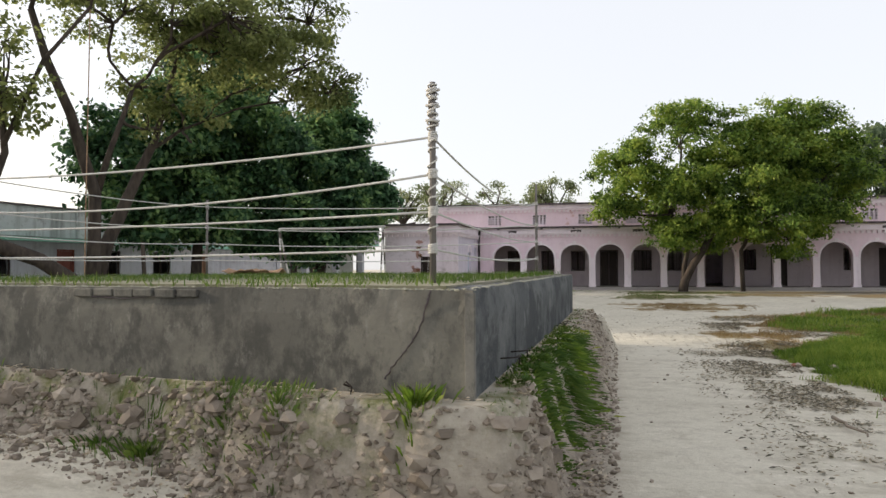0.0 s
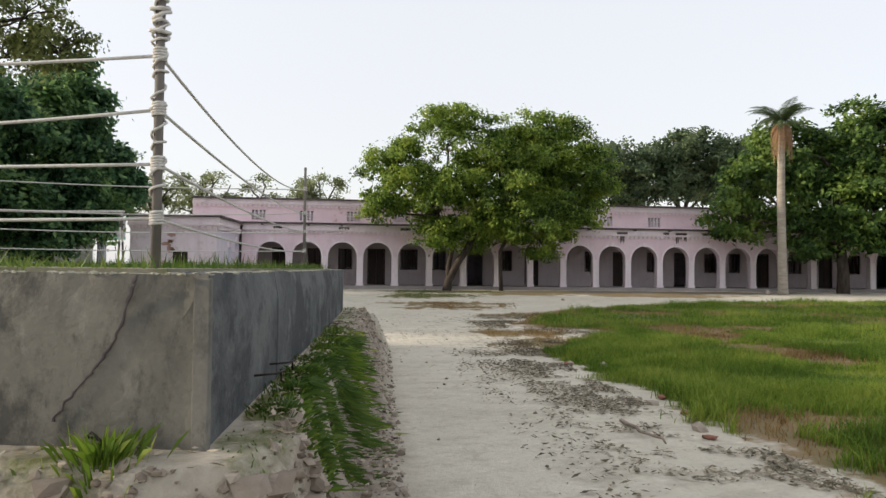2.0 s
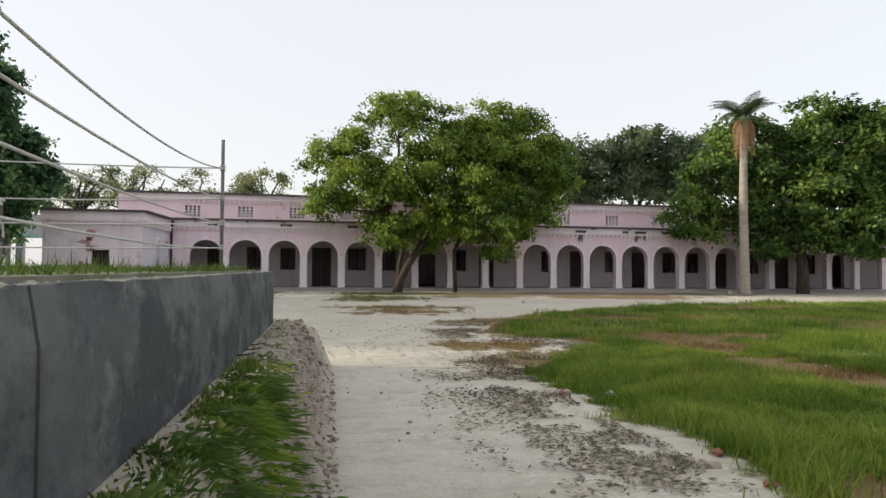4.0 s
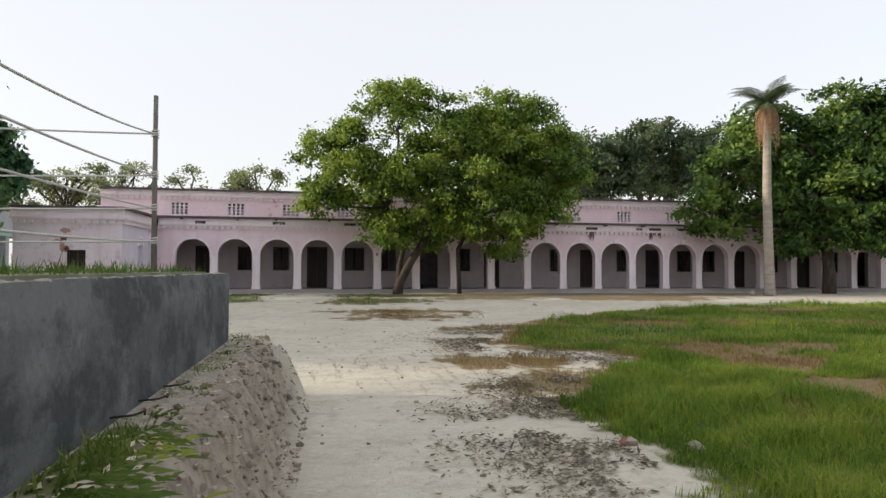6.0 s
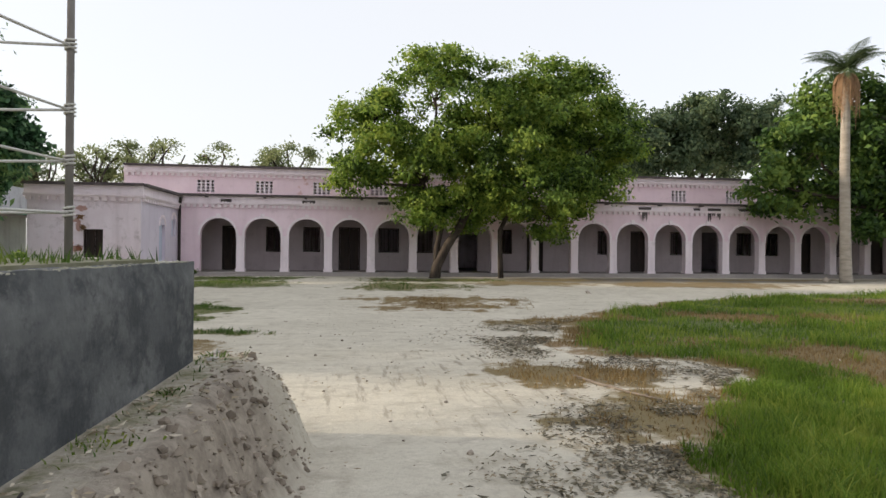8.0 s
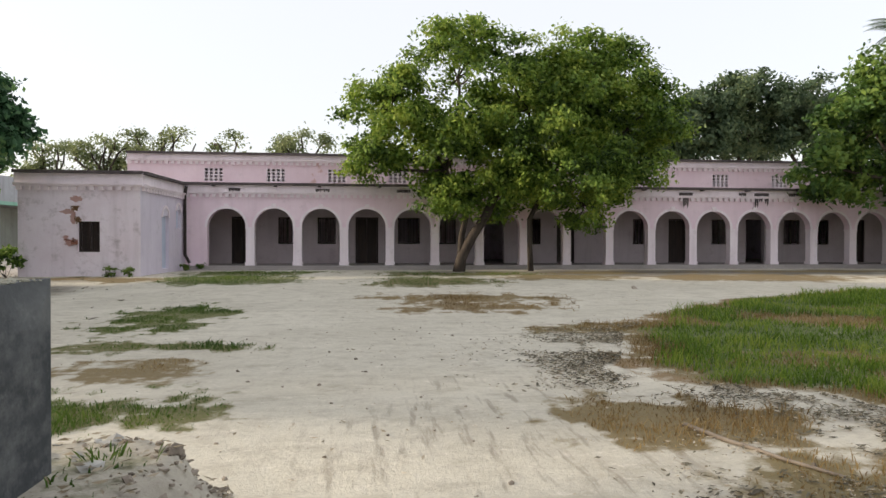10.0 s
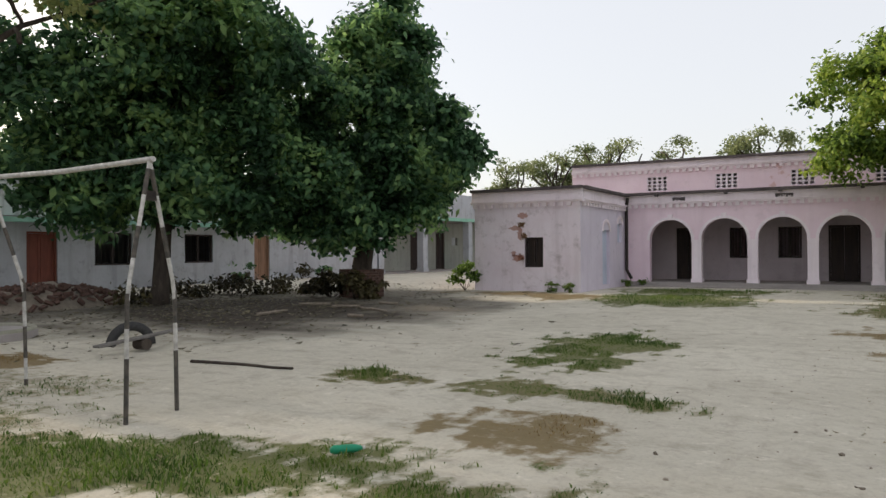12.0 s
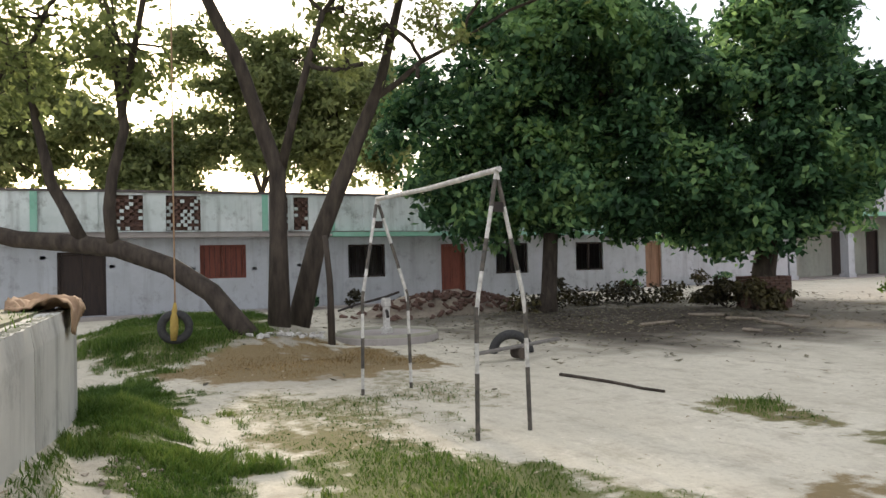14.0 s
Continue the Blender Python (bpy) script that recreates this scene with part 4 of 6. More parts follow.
VB = Frame(*WR.at(0, -2.6, 0)[:2], 0.0955, 0.9954)
vd = [(30.2, 31.3, 0.44, 2.8), (34.1, 35.25, 0.44, 2.95), (37.0, 38.1, 0.44, 3.0)]
part("veranda_back_wall", VB.wall(Shape(), 27.62, 46, 0.05, 3.65, 0.2, vd + [(39.0, 39.75, 2.1, 2.65)]), SHADED_WALL, row)
part("veranda_rooms_rear", VB.box(Shape(), 27.62, 46, -4.2, -4.0, 0.05, 3.65), WHITE, row)
for a, b, c, d in vd:
    wooden_door(VB, a, b, c, d, row, DARK_WOOD)
part("veranda_ceiling", WR.box(Shape(), 27.62, 46, -6.8, -0.42, 3.654, 3.8), FLOOR_CEMENT, row)
part("veranda_parapet", WR.box(Shape(), 27.62, 46, -0.4, 0.12, 3.86, 5.4), WHITE, row)
part("veranda_beam", WR.box(Shape(), 27.62, 46, -0.41, 0.14, 3.652, 3.858), GREEN_BAND, row)
part("veranda_plinth", WR.box(Shape(), 27.62, 46, -2.6, 0.35, 0.02, 0.44), FLOOR_CEMENT, row)

# ---- trees ----
def leaf_mesh(name, lobes, clumps, per, size, spread, seed, droop=0.0, long=1.7):
    """A crown: lobes (x, y, z, rx, ry, rz) carry boughs, boughs carry clumps of small bent leaves on their outer, upper side."""
    rng = np.random.default_rng(seed)
    lob = np.array(lobes, float)
    weight = (lob[:, 3] * lob[:, 4] * lob[:, 5]) ** 0.8
    boughs = max(5 * len(lob), clumps // 4)
    pick = rng.choice(len(lob), boughs, p=weight / weight.sum())
    d = rng.normal(size=(boughs, 3)) + np.array([0, 0, 0.2])
    d /= np.linalg.norm(d, axis=1)[:, None]
    heart = lob[pick, :3] + d * lob[pick, 3:] * (rng.uniform(0.1, 1.0, boughs) ** 0.42)[:, None]
    reach = np.minimum(0.8, 0.4 * lob[pick, 3:].mean(1)) * rng.uniform(0.6, 1.25, boughs)
    on = rng.choice(boughs, clumps)
    e = rng.normal(size=(clumps, 3)) + 0.75 * d[on] + np.array([0, 0, 0.45])
    e /= np.linalg.norm(e, axis=1)[:, None]
    centre = heart[on] + e * (reach[on] * rng.uniform(0.5, 1.05, clumps))[:, None] * np.array([1, 1, 0.75])
    n = clumps * per
    c = np.repeat(centre, per, 0)
    out = np.repeat(e, per, 0)
    off = rng.normal(size=(n, 3)) * spread * np.array([0.9, 0.9, 0.5])
    p = c + off
    p[:, 2] -= droop * np.abs(off[:, 0])
    nrm = out * 0.8 + rng.normal(size=(n, 3)) * 0.55 + np.array([0, 0, 0.4])
    nrm /= np.linalg.norm(nrm, axis=1)[:, None]
    t = np.cross(nrm, rng.normal(size=(n, 3)))
    t /= np.linalg.norm(t, axis=1)[:, None]
    b = np.cross(nrm, t)
    s = size * rng.uniform(0.6, 1.35, n)[:, None]
    v = np.zeros((n, 4, 3))
    v[:, 0] = p - t * s * long * 0.5
    v[:, 1] = p + b * s * 0.5 - nrm * s * 0.12
    v[:, 2] = p + t * s * long * 0.5 - np.array([0, 0, 1]) * s * 0.3
    v[:, 3] = p - b * s * 0.5 - nrm * s * 0.12
    k = np.arange(n) * 4
    f = np.concatenate([np.stack([k, k + 1, k + 2], 1), np.stack([k, k + 2, k + 3], 1)]).tolist()
    me = bpy.data.meshes.new(name)
    me.from_pydata(v.reshape(-1, 3).tolist(), [], f)
    return me, centre


def limb(sh, a, b, r0, r1, rng, bend=0.12, n=6, sides=7):
    a, b = Vector(a), Vector(b)
    side = Vector(rng.normal(size=3)) * (b - a).length * bend
    pts = [a.lerp(b, i / n) + side * math.sin(math.pi * i / n) + Vector(rng.normal(size=3)) * 0.02 * (b - a).length * (0 < i < n) for i in range(n + 1)]
    sh.tube(pts, [r0 + (r1 - r0) * i / n for i in range(n + 1)], sides)
    return pts


def tree(name, base, trunks, lobes, mat, label, clumps, per, size, spread, seed, droop=0.0, twigs=40, bark=BARK, long=1.7, group=""):
    """trunks: lists of (x, y, z, radius) points. Limbs reach from the trunks' upper ends into the lobes, twigs into the clumps."""
    rng = np.random.default_rng(seed)
    th = thing(name, base, label, "tree", group)
    wood, tips = Shape(), []
    for tr in trunks:
        wood.tube([p[:3] for p in tr], [p[3] for p in tr], 12)
        tips.append(tr[-1])
        if len(tr) > 2:
            tips.append(tr[-2])
    me, centres = leaf_mesh("crown", lobes, clumps, per, size, spread, seed + 50, droop, long)
    ends = []
    for lo in lobes:
        tip = min(tips, key=lambda q: (Vector(q[:3]) - Vector(lo[:3])).length)
        pts = limb(wood, tip[:3], (lo[0], lo[1], lo[2] + 0.15 * lo[5]), tip[3] * 0.75, 0.05, rng)
        ends += pts[2:]
    for k in rng.choice(len(centres), min(twigs, len(centres)), replace=False):
        c = Vector(centres[k])
        e = min(ends, key=lambda q: (q - c).length)
        limb(wood, e, c, 0.035, 0.01, rng, 0.1, 4, 5)
    part("trunk", wood, bark, th, smooth=True)
    tagged(part("crown", me, mat, th), kind="stuff")
    return th


def near(x, y):
    return float(ground_at(np.array([x]), np.array([y]))[0])


# the light-green tree before the arcade, and the slim trunk beside it
tree("neem_tree", (4.76, 39.4, 0.2),
     [[(4.72, 39.4, 0.1, 0.27), (4.85, 39.4, 0.8, 0.22), (5.3, 39.4, 1.7, 0.2), (5.9, 39.4, 2.6, 0.18), (6.6, 39.3, 4.2, 0.15)], [(4.83, 39.42, 0.7, 0.16), (4.85, 39.5, 1.6, 0.13), (5.1, 39.5, 2.7, 0.12), (4.2, 39.4, 4.4, 0.1)],
      [(7.8, 39.5, 0.1, 0.13), (7.75, 39.5, 1.2, 0.11), (7.7, 39.4, 2.4, 0.1), (8.6, 39.4, 4.2, 0.09)]],
     [(1.9, 39.4, 6.4, 1.6, 1.8, 2.1), (1.4, 39.4, 4.6, 1.0, 1.3, 0.9), (4.6, 39.0, 7.6, 2.3, 2.6, 3.0), (4.6, 38.8, 4.7, 1.6, 2.0, 2.2), (3.9, 39.2, 2.9, 0.9, 1.0, 1.0), (7.5, 38.7, 6.4, 2.4, 2.8, 3.2),
      (9.2, 39.2, 7.6, 2.2, 2.4, 2.1), (11.4, 39.4, 7.7, 1.8, 2.1, 1.9), (11.6, 39.4, 5.4, 2.2, 2.5, 2.1), (8.9, 38.6, 4.2, 2.3, 2.3, 1.9), (10.2, 39.0, 2.8, 1.3, 1.5, 1.0), (6.2, 39.0, 3.4, 1.6, 1.4, 1.2), (12.7, 39.3, 6.8, 1.2, 1.5, 1.5)],
     NEEM, "broad light-green tree with a leaning forked trunk in the yard", 1900, 60, 0.105, 0.25, 11, 0.15, 150)

# big dark broad-leaved trees before the white row
tree("almond_tree", (-16.61, 27.07, 0.1),
     [[(-16.61, 26.98, 0.0, 0.36), (-16.57, 27.07, 0.71, 0.243), (-16.52, 27.16, 2.51, 0.216), (-16.34, 27.43, 4.22, 0.18), (-16.16, 27.52, 6.47, 0.144)]],
     [(-18.5, 24.82, 5.66, 1.71, 1.71, 1.62), (-17.24, 26.26, 7.37, 1.98, 1.98, 1.8), (-15.53, 27.97, 8.09, 2.16, 2.16, 1.98), (-14.27, 29.32, 6.47, 1.8, 1.89, 1.8), (-16.97, 26.53, 4.22, 1.8, 1.98, 1.35), (-15.35, 28.24, 4.04, 1.89, 1.98, 1.44),
      (-18.32, 25, 3.68, 1.35, 1.35, 0.99), (-14, 29.5, 4.04, 1.53, 1.71, 1.26), (-15.98, 27.52, 10.43, 1.98, 1.98, 1.8), (-18.86, 24.19, 6.74, 0.99, 1.08, 0.9), (-16.07, 27.25, 5.93, 1.8, 1.8, 1.44), (-16.7, 26.89, 5.57, 1.44, 1.62, 1.26), (-17.9, 25.5, 3.1, 1.5, 1.6, 0.8), (-16.2, 27.3, 3.2, 1.6, 1.7, 0.8), (-14.6, 28.9, 3.1, 1.4, 1.6, 0.8)],
     ALMOND, "large dark broad-leaved tree with a low dense crown", 1450, 58, 0.155, 0.33, 21, 0.1, 90)
tree("almond_tree", (-13.1, 32.2, 0.1),
     [[(-13.1, 32.2, 0.05, 0.38), (-13.1, 32.3, 1.3, 0.33), (-13.0, 32.5, 2.4, 0.28), (-12.8, 32.7, 4.2, 0.22), (-12.6, 32.7, 6.5, 0.16)]],
     [(-12.6, 32.6, 8.0, 1.6, 1.6, 1.5), (-13.1, 32.1, 5.8, 2.0, 2.0, 1.7), (-11.8, 33.4, 5.3, 1.7, 1.8, 1.7), (-10.8, 34.5, 5.2, 0.8, 0.9, 0.8), (-13.7, 31.6, 3.7, 1.5, 1.6, 1.1), (-12.4, 32.9, 3.3, 1.5, 1.6, 0.9), (-13.0, 31.6, 2.6, 1.2, 1.0, 0.75), (-11.6, 32.9, 2.9, 1.0, 1.0, 0.8), (-14.6, 31.2, 3.0, 1.2, 1.1, 0.7),
      (-11.4, 34.0, 4.0, 0.9, 1.0, 0.8), (-12.3, 32.9, 9.4, 0.8, 0.8, 0.8), (-14.2, 31.0, 5.0, 1.2, 1.2, 1.2)],
     ALMOND, "large dark broad-leaved tree growing from a brick planter", 1100, 58, 0.15, 0.31, 22, 0.1, 80)
# tall slender-leaved trees at the yard's west edge
tree("acacia_tree", (-14.61, 18.31, 0.1),
     [[(-14.61, 18.31, 0.1, 0.26), (-14.53, 18.31, 2.38, 0.188), (-14.53, 18.31, 3.81, 0.18), (-14.68, 18.01, 4.78, 0.165), (-14.83, 17.64, 6.06, 0.143), (-15.13, 17.04, 7.48, 0.12), (-15.28, 16.59, 8.83, 0.09)],
      [(-14.53, 18.39, 3.81, 0.112), (-14.31, 18.69, 5.16, 0.083), (-14.08, 18.91, 6.13, 0.075), (-13.93, 19.21, 7.18, 0.06)]],
     [(-13.71, 19.59, 7.18, 0.83, 0.9, 0.68), (-13.56, 19.96, 5.98, 0.68, 0.68, 0.52), (-15.28, 16.29, 10.18, 1.95, 2.1, 1.05), (-14.31, 19.29, 9.43, 1.65, 1.8, 0.98), (-12.66, 19.29, 10.48, 1.95, 1.8, 1.2), (-11.16, 20.04, 9.28, 1.65, 1.65, 1.05)],
     ACACIA, "tall tree with a bent grey trunk and sparse fine leaves", 330, 34, 0.095, 0.25, 31, 0.2, 110)
tree("acacia_tree", (-15.13, 18.91, 0.1),
     [[(-15.21, 18.84, 0.1, 0.28), (-14.91, 19.29, 2.23, 0.21), (-14.61, 19.74, 3.51, 0.188), (-14.31, 20.26, 4.93, 0.15), (-14.08, 20.56, 5.76, 0.12), (-13.93, 20.79, 6.81, 0.098), (-13.78, 21.01, 7.86, 0.083), (-13.63, 21.24, 9.06, 0.06)], [(-14.23, 20.34, 5.38, 0.083), (-13.93, 20.94, 5.83, 0.068), (-13.63, 21.39, 6.28, 0.053), (-13.26, 22.06, 6.66, 0.038)]],
     [(-13.33, 20.41, 6.81, 0.9, 0.9, 0.68), (-13.03, 21.01, 5.68, 0.68, 0.68, 0.52), (-12.88, 21.39, 6.73, 0.6, 0.68, 0.52), (-13.71, 21.09, 9.13, 1.65, 1.65, 0.98), (-11.61, 21.99, 8.68, 1.8, 1.8, 1.27), (-9.81, 22.74, 8.38, 1.5, 1.5, 1.12), (-8.85, 22.8, 7.5, 0.85, 0.9, 0.65), (-11.91, 21.91, 10.78, 1.8, 1.8, 1.2), (-9.66, 22.89, 10.03, 1.2, 1.2, 0.9)],
     ACACIA, "tall leaning tree with a dark trunk and sparse fine leaves", 460, 34, 0.095, 0.25, 32, 0.2, 110)
tree("leaning_tree", (-13.85, 17.27, 0.1),
     [[(-13.6, 17.65, 0.05, 0.26), (-13.85, 17.19, 0.71, 0.208), (-14.08, 16.81, 1.25, 0.2), (-14.47, 16.11, 1.78, 0.193), (-15.01, 15.19, 2.17, 0.193), (-15.54, 14.19, 2.32, 0.185), (-15.93, 13.42, 2.4, 0.177), (-16.55, 11.88, 2.86, 0.154), (-16.85, 10.65, 3.94, 0.131)],
      [(-15.31, 14.57, 2.32, 0.131), (-15.47, 14.27, 3.02, 0.115), (-15.54, 14.04, 3.48, 0.108), (-15.7, 13.8, 4.71, 0.085), (-15.78, 13.57, 6.1, 0.062)], [(-15.01, 15.11, 2.17, 0.131), (-15.01, 15.04, 2.94, 0.115), (-15.01, 15.11, 3.63, 0.108), (-14.85, 15.34, 4.56, 0.092), (-14.85, 15.19, 5.79, 0.077)],
      [(-14.85, 15.27, 4.71, 0.069), (-14.0, 15.65, 7.0, 0.054), (-12.85, 15.98, 8.46, 0.04)]],
     [(-14.85, 15.27, 6.1, 1.31, 1.39, 1), (-15.78, 13.42, 5.94, 1.39, 1.54, 1.23), (-15.54, 14.19, 7.64, 1.54, 1.69, 0.85), (-16.7, 11.11, 5.48, 1.85, 2, 1.54), (-12.7, 15.9, 8.9, 1.0, 0.9, 0.6)],
     ACACIA, "leaning tree with its trunk lying low over the ground", 240, 28, 0.11, 0.36, 33, 0.15, 110)
for k, (x, y, h, w) in enumerate(((-41, 11.2, 14.0, 3.6), (-39.3, 17.6, 10.3, 3.0), (-37.0, 23.4, 14.5, 4.0), (-34.5, 26.6, 14.0, 3.8), (-42, 6, 13.5, 4.4), (-40, 0, 12, 4))):
    tree("roadside_tree", (x, y, 0.1), [[(x, y, 0, 0.25), (x + 0.1, y + 0.2, 3.0, 0.2), (x, y + 0.3, 5.6, 0.15)]],
         [(x, y + 0.5, h * 0.68, w * 0.9, w * 0.9, h * 0.16), (x + 1.0, y - 1.5, h * 0.84, w * 0.62, w * 0.7, h * 0.13), (x - 0.6, y + 2.0, h * 0.8, w * 0.6, w * 0.7, h * 0.13), (x + 0.5, y + 1.0, h * 0.52, w * 0.8, w * 0.9, h * 0.1)],
         ROADSIDE, "grey-green tree behind the white classroom row", 380, 52, 0.2, 0.42, 40 + k, 0.1, 60, group="trees behind the classroom row")

# trees behind the pink building
for k, (x, y, h, w) in enumerate(((-3.4, 62, 9.5, 2.0), (-8.2, 62, 9.1, 2.5), (-13.2, 62, 9.5, 2.2), (-17.4, 63, 9.0, 2.0), (-22.0, 64, 8.8, 2.0))):
    crng = np.random.default_rng(90 + k)
    tufts = [(x + w * crng.uniform(-1, 1), y + crng.uniform(-0.8, 0.8), h * (0.93 - 0.3 * crng.random() ** 1.2), w * crng.uniform(0.26, 0.42), w * 0.36, h * crng.uniform(0.04, 0.07)) for _ in range(11)]
    tufts += [(x, y, h * 0.95, w * 0.3, w * 0.3, h * 0.05), (x - 0.3, y, h * 0.74, w * 0.45, w * 0.4, h * 0.06)]
    tree("far_tree", (x, y, 0.1), [[(x, y, 0, 0.2), (x, y, 3.4, 0.16), (x + 0.2, y, 5.6, 0.12)]], tufts,
         FAR_LEAF, "small open-crowned tree beyond the pink building", 170, 22, 0.13, 0.36, 60 + k, 0.1, 60, group="trees beyond the pink building")
for k, (x, y, h, w) in enumerate(((22.5, 60, 12.0, 4.4), (28.5, 61, 13.6, 5.0), (35, 62, 13.6, 5.0), (42, 60, 13, 5.0), (50, 60, 13, 5.4), (17, 62, 10.5, 3.6))):
    tree("rain_tree", (x, y, 0.1), [[(x, y, 0, 0.45), (x, y, 4.0, 0.35), (x + 0.3, y, 6.5, 0.26)]],
         [(x - 1.6, y, h * 0.72, w * 0.75, w * 0.7, h * 0.17), (x + 1.7, y, h * 0.78, w * 0.75, w * 0.7, h * 0.17), (x, y - 1, h * 0.88, w * 0.8, w * 0.7, h * 0.12), (x + 2.4, y, h * 0.62, w * 0.35, w * 0.5, h * 0.08)],
         RAIN_LEAF, "tall spreading tree standing beyond the pink building", 460, 40, 0.2, 0.42, 70 + k, 0.1, 40, group="tall trees beyond the pink building")
# right-hand trees before the arcade
tree("mango_tree", (27.2, 38.0, 0.2), [[(27.2, 38.0, 0.1, 0.36), (27.2, 38.0, 1.6, 0.3), (27.2, 38.2, 3.0, 0.25)]],
     [(23.4, 39.6, 6.0, 2.6, 1.6, 2.6), (25.4, 39.2, 8.3, 2.7, 1.9, 2.2), (28.4, 37.6, 5.2, 3.2, 2.6, 2.6), (30.2, 38.6, 8.6, 3.4, 2.6, 2.8), (33.4, 38.4, 5.8, 3.6, 2.8, 3.0), (21.6, 39.8, 4.6, 1.4, 1.2, 1.4), (26.0, 38.4, 3.6, 1.8, 1.6, 1.2)],
     MANGO, "dense green mango tree shading the end of the arcade", 1900, 40, 0.17, 0.36, 81, 0.12, 70)

# ---- palm ----
palm = thing("palm_tree", (22.1, 35.9, 0.2), "tall palm with a pale trunk and a skirt of dead fronds", "palm")
PX, PY, PH = 22.15, 35.9, 9.35
part("trunk", Shape().tube([(PX + 0.12, PY, 0.1), (PX + 0.05, PY, 0.5), (PX, PY, 2.5), (PX - 0.05, PY, 5.5), (PX - 0.02, PY, 7.6), (PX, PY, PH)], [0.32, 0.25, 0.22, 0.2, 0.18, 0.15], 14), PALE_BARK, palm, smooth=True)
prng = np.random.default_rng(5)


def frond(name, start, yaw, rise, length, mat, dead=False):
    sh, n = Shape(), 22
    pts = []
    for i in range(n + 1):
        t = i / n
        if dead:
            r, z = 0.14 + 0.36 * math.sin(min(1, t * 2.2) * 1.57), 0.15 * math.sin(t * 3.1) - length * max(0, t - 0.1)
        else:
            r, z = length * (t - 0.1 * t * t) * math.cos(rise * (1 - 0.5 * t)), length * (t * math.sin(rise) - 0.5 * t ** 2.4)
        pts.append(Vector(start) + Vector((math.cos(yaw) * r, math.sin(yaw) * r, z)))
    sh.tube(pts, [0.03 * (1 - 0.8 * i / n) for i in range(n + 1)], 5)
    side = Vector((-math.sin(yaw), math.cos(yaw), 0))
    for i in range(2, n + 1):
        w = (0.48 if not dead else 0.24) * math.sin(math.pi * min(1, 0.14 + 0.86 * i / n) ** 0.8)
        d = (pts[i] - pts[i - 1]).normalized()
        for sg in (-1, 1):
            for q in range(2):
                o = pts[i - 1].lerp(pts[i], q / 2 + 0.2 * prng.random())
                tip = o + side * sg * w * (0.85 + 0.3 * prng.random()) + d * w * 0.55 + Vector((0, 0, -w * (0.45 if not dead else 0.9)))
                sh.face(o - d * 0.014, o + d * 0.014, o.lerp(tip, 0.55) + d * 0.014, tip, o.lerp(tip, 0.5) - d * 0.014)
    return part(name, sh, mat, palm)


for k in range(17):
    frond("frond", (PX, PY, PH + 0.1), 2 * math.pi * 3 * k / 17 + prng.uniform(-0.2, 0.2), radians((72, 38, 55, 12)[k % 4] + prng.uniform(-10, 10)), prng.uniform(1.75, 2.35), PALM_LEAF)
for k in range(13):
    frond("dead_frond", (PX, PY, PH - 0.1), 2 * math.pi * k / 13 + prng.uniform(-0.2, 0.2), 0, prng.uniform(1.4, 2.7), DEAD_FROND, True)

# ---- posts and ropes of the platform ----
ROPES = (1.68, 1.99, 2.30, 2.69)
ROPES_LOW = (1.64, 1.91, 2.18, 2.45)
POSTS = [(-1.07, 4.95, 2.85), (-0.96, 12.98, 3.05), (-7.1, 12.07, 2.82), (-7.4, 5.9, 2.9)]


def rope_post(x, y, top, wound):
    th = thing("rope_post", (x, y, PLAT_TOP), "weathered pole with white rope wound round its top" if wound else "weathered pole tied with white ropes", "post", "posts round the platform")
    part("pole", Shape().tube([(x, y, PLAT_TOP - 0.05), (x, y, (PLAT_TOP + top) / 2), (x, y, top)], [0.024, 0.023, 0.021], 12), POST, th, smooth=True)
    wrng = np.random.default_rng(int(top * 100))
    for z in (ROPES_LOW if wound else ROPES):
        sh = Shape()
        turns = 3 if not wound else 5
        pts = [(x + 0.029 * math.cos(a), y + 0.029 * math.sin(a), z - 0.035 + 0.07 * a / (2 * math.pi * turns)) for a in np.linspace(0, 2 * math.pi * turns, turns * 10)]
        part("knot", sh.tube(pts, 0.008, 5), ROPE, th, smooth=True)
    if wound:
        a0, a1, n = 0.0, 2 * math.pi * 13, 150
        pts = []
        for i in range(n):
            t = i / (n - 1)
            a = a0 + (a1 - a0) * t
            r = 0.027 + 0.014 * wrng.random()
            pts.append((x + r * math.cos(a), y + r * math.sin(a), 1.66 + (top - 1.68) * t ** 0.8 + 0.02 * math.sin(a * 0.5)))
        part("wound_rope", Shape().tube(pts, 0.007, 5), ROPE, th, smooth=True)
        pts = [(x + (0.03 + 0.012 * math.sin(a * 0.37)) * math.cos(a) + 0.008 * math.sin(a * 3), y + 0.032 * math.sin(a), 2.54 + 0.28 * (a / 44) + 0.015 * math.sin(a * 0.71)) for a in np.linspace(0, 44, 130)]
        part("rope_bundle", Shape().tube(pts, 0.011, 5), ROPE, th, "thick bundle of white rope", smooth=True)
    return th


for k, (x, y, top) in enumerate(POSTS):
    rope_post(x, y, top, k == 0)


def rope(a, b, sag, r=0.0085):
    a, b = Vector(a), Vector(b)
    th = Shape().tube([a.lerp(b, i / 20) - Vector((0, 0, sag * 4 * (i / 20) * (1 - i / 20))) for i in range(21)], r, 6)
    ob = part("rope", th, ROPE, smooth=True)
    tagged(ob, "white rope strung between poles round the platform", "rope", "ropes round the platform")


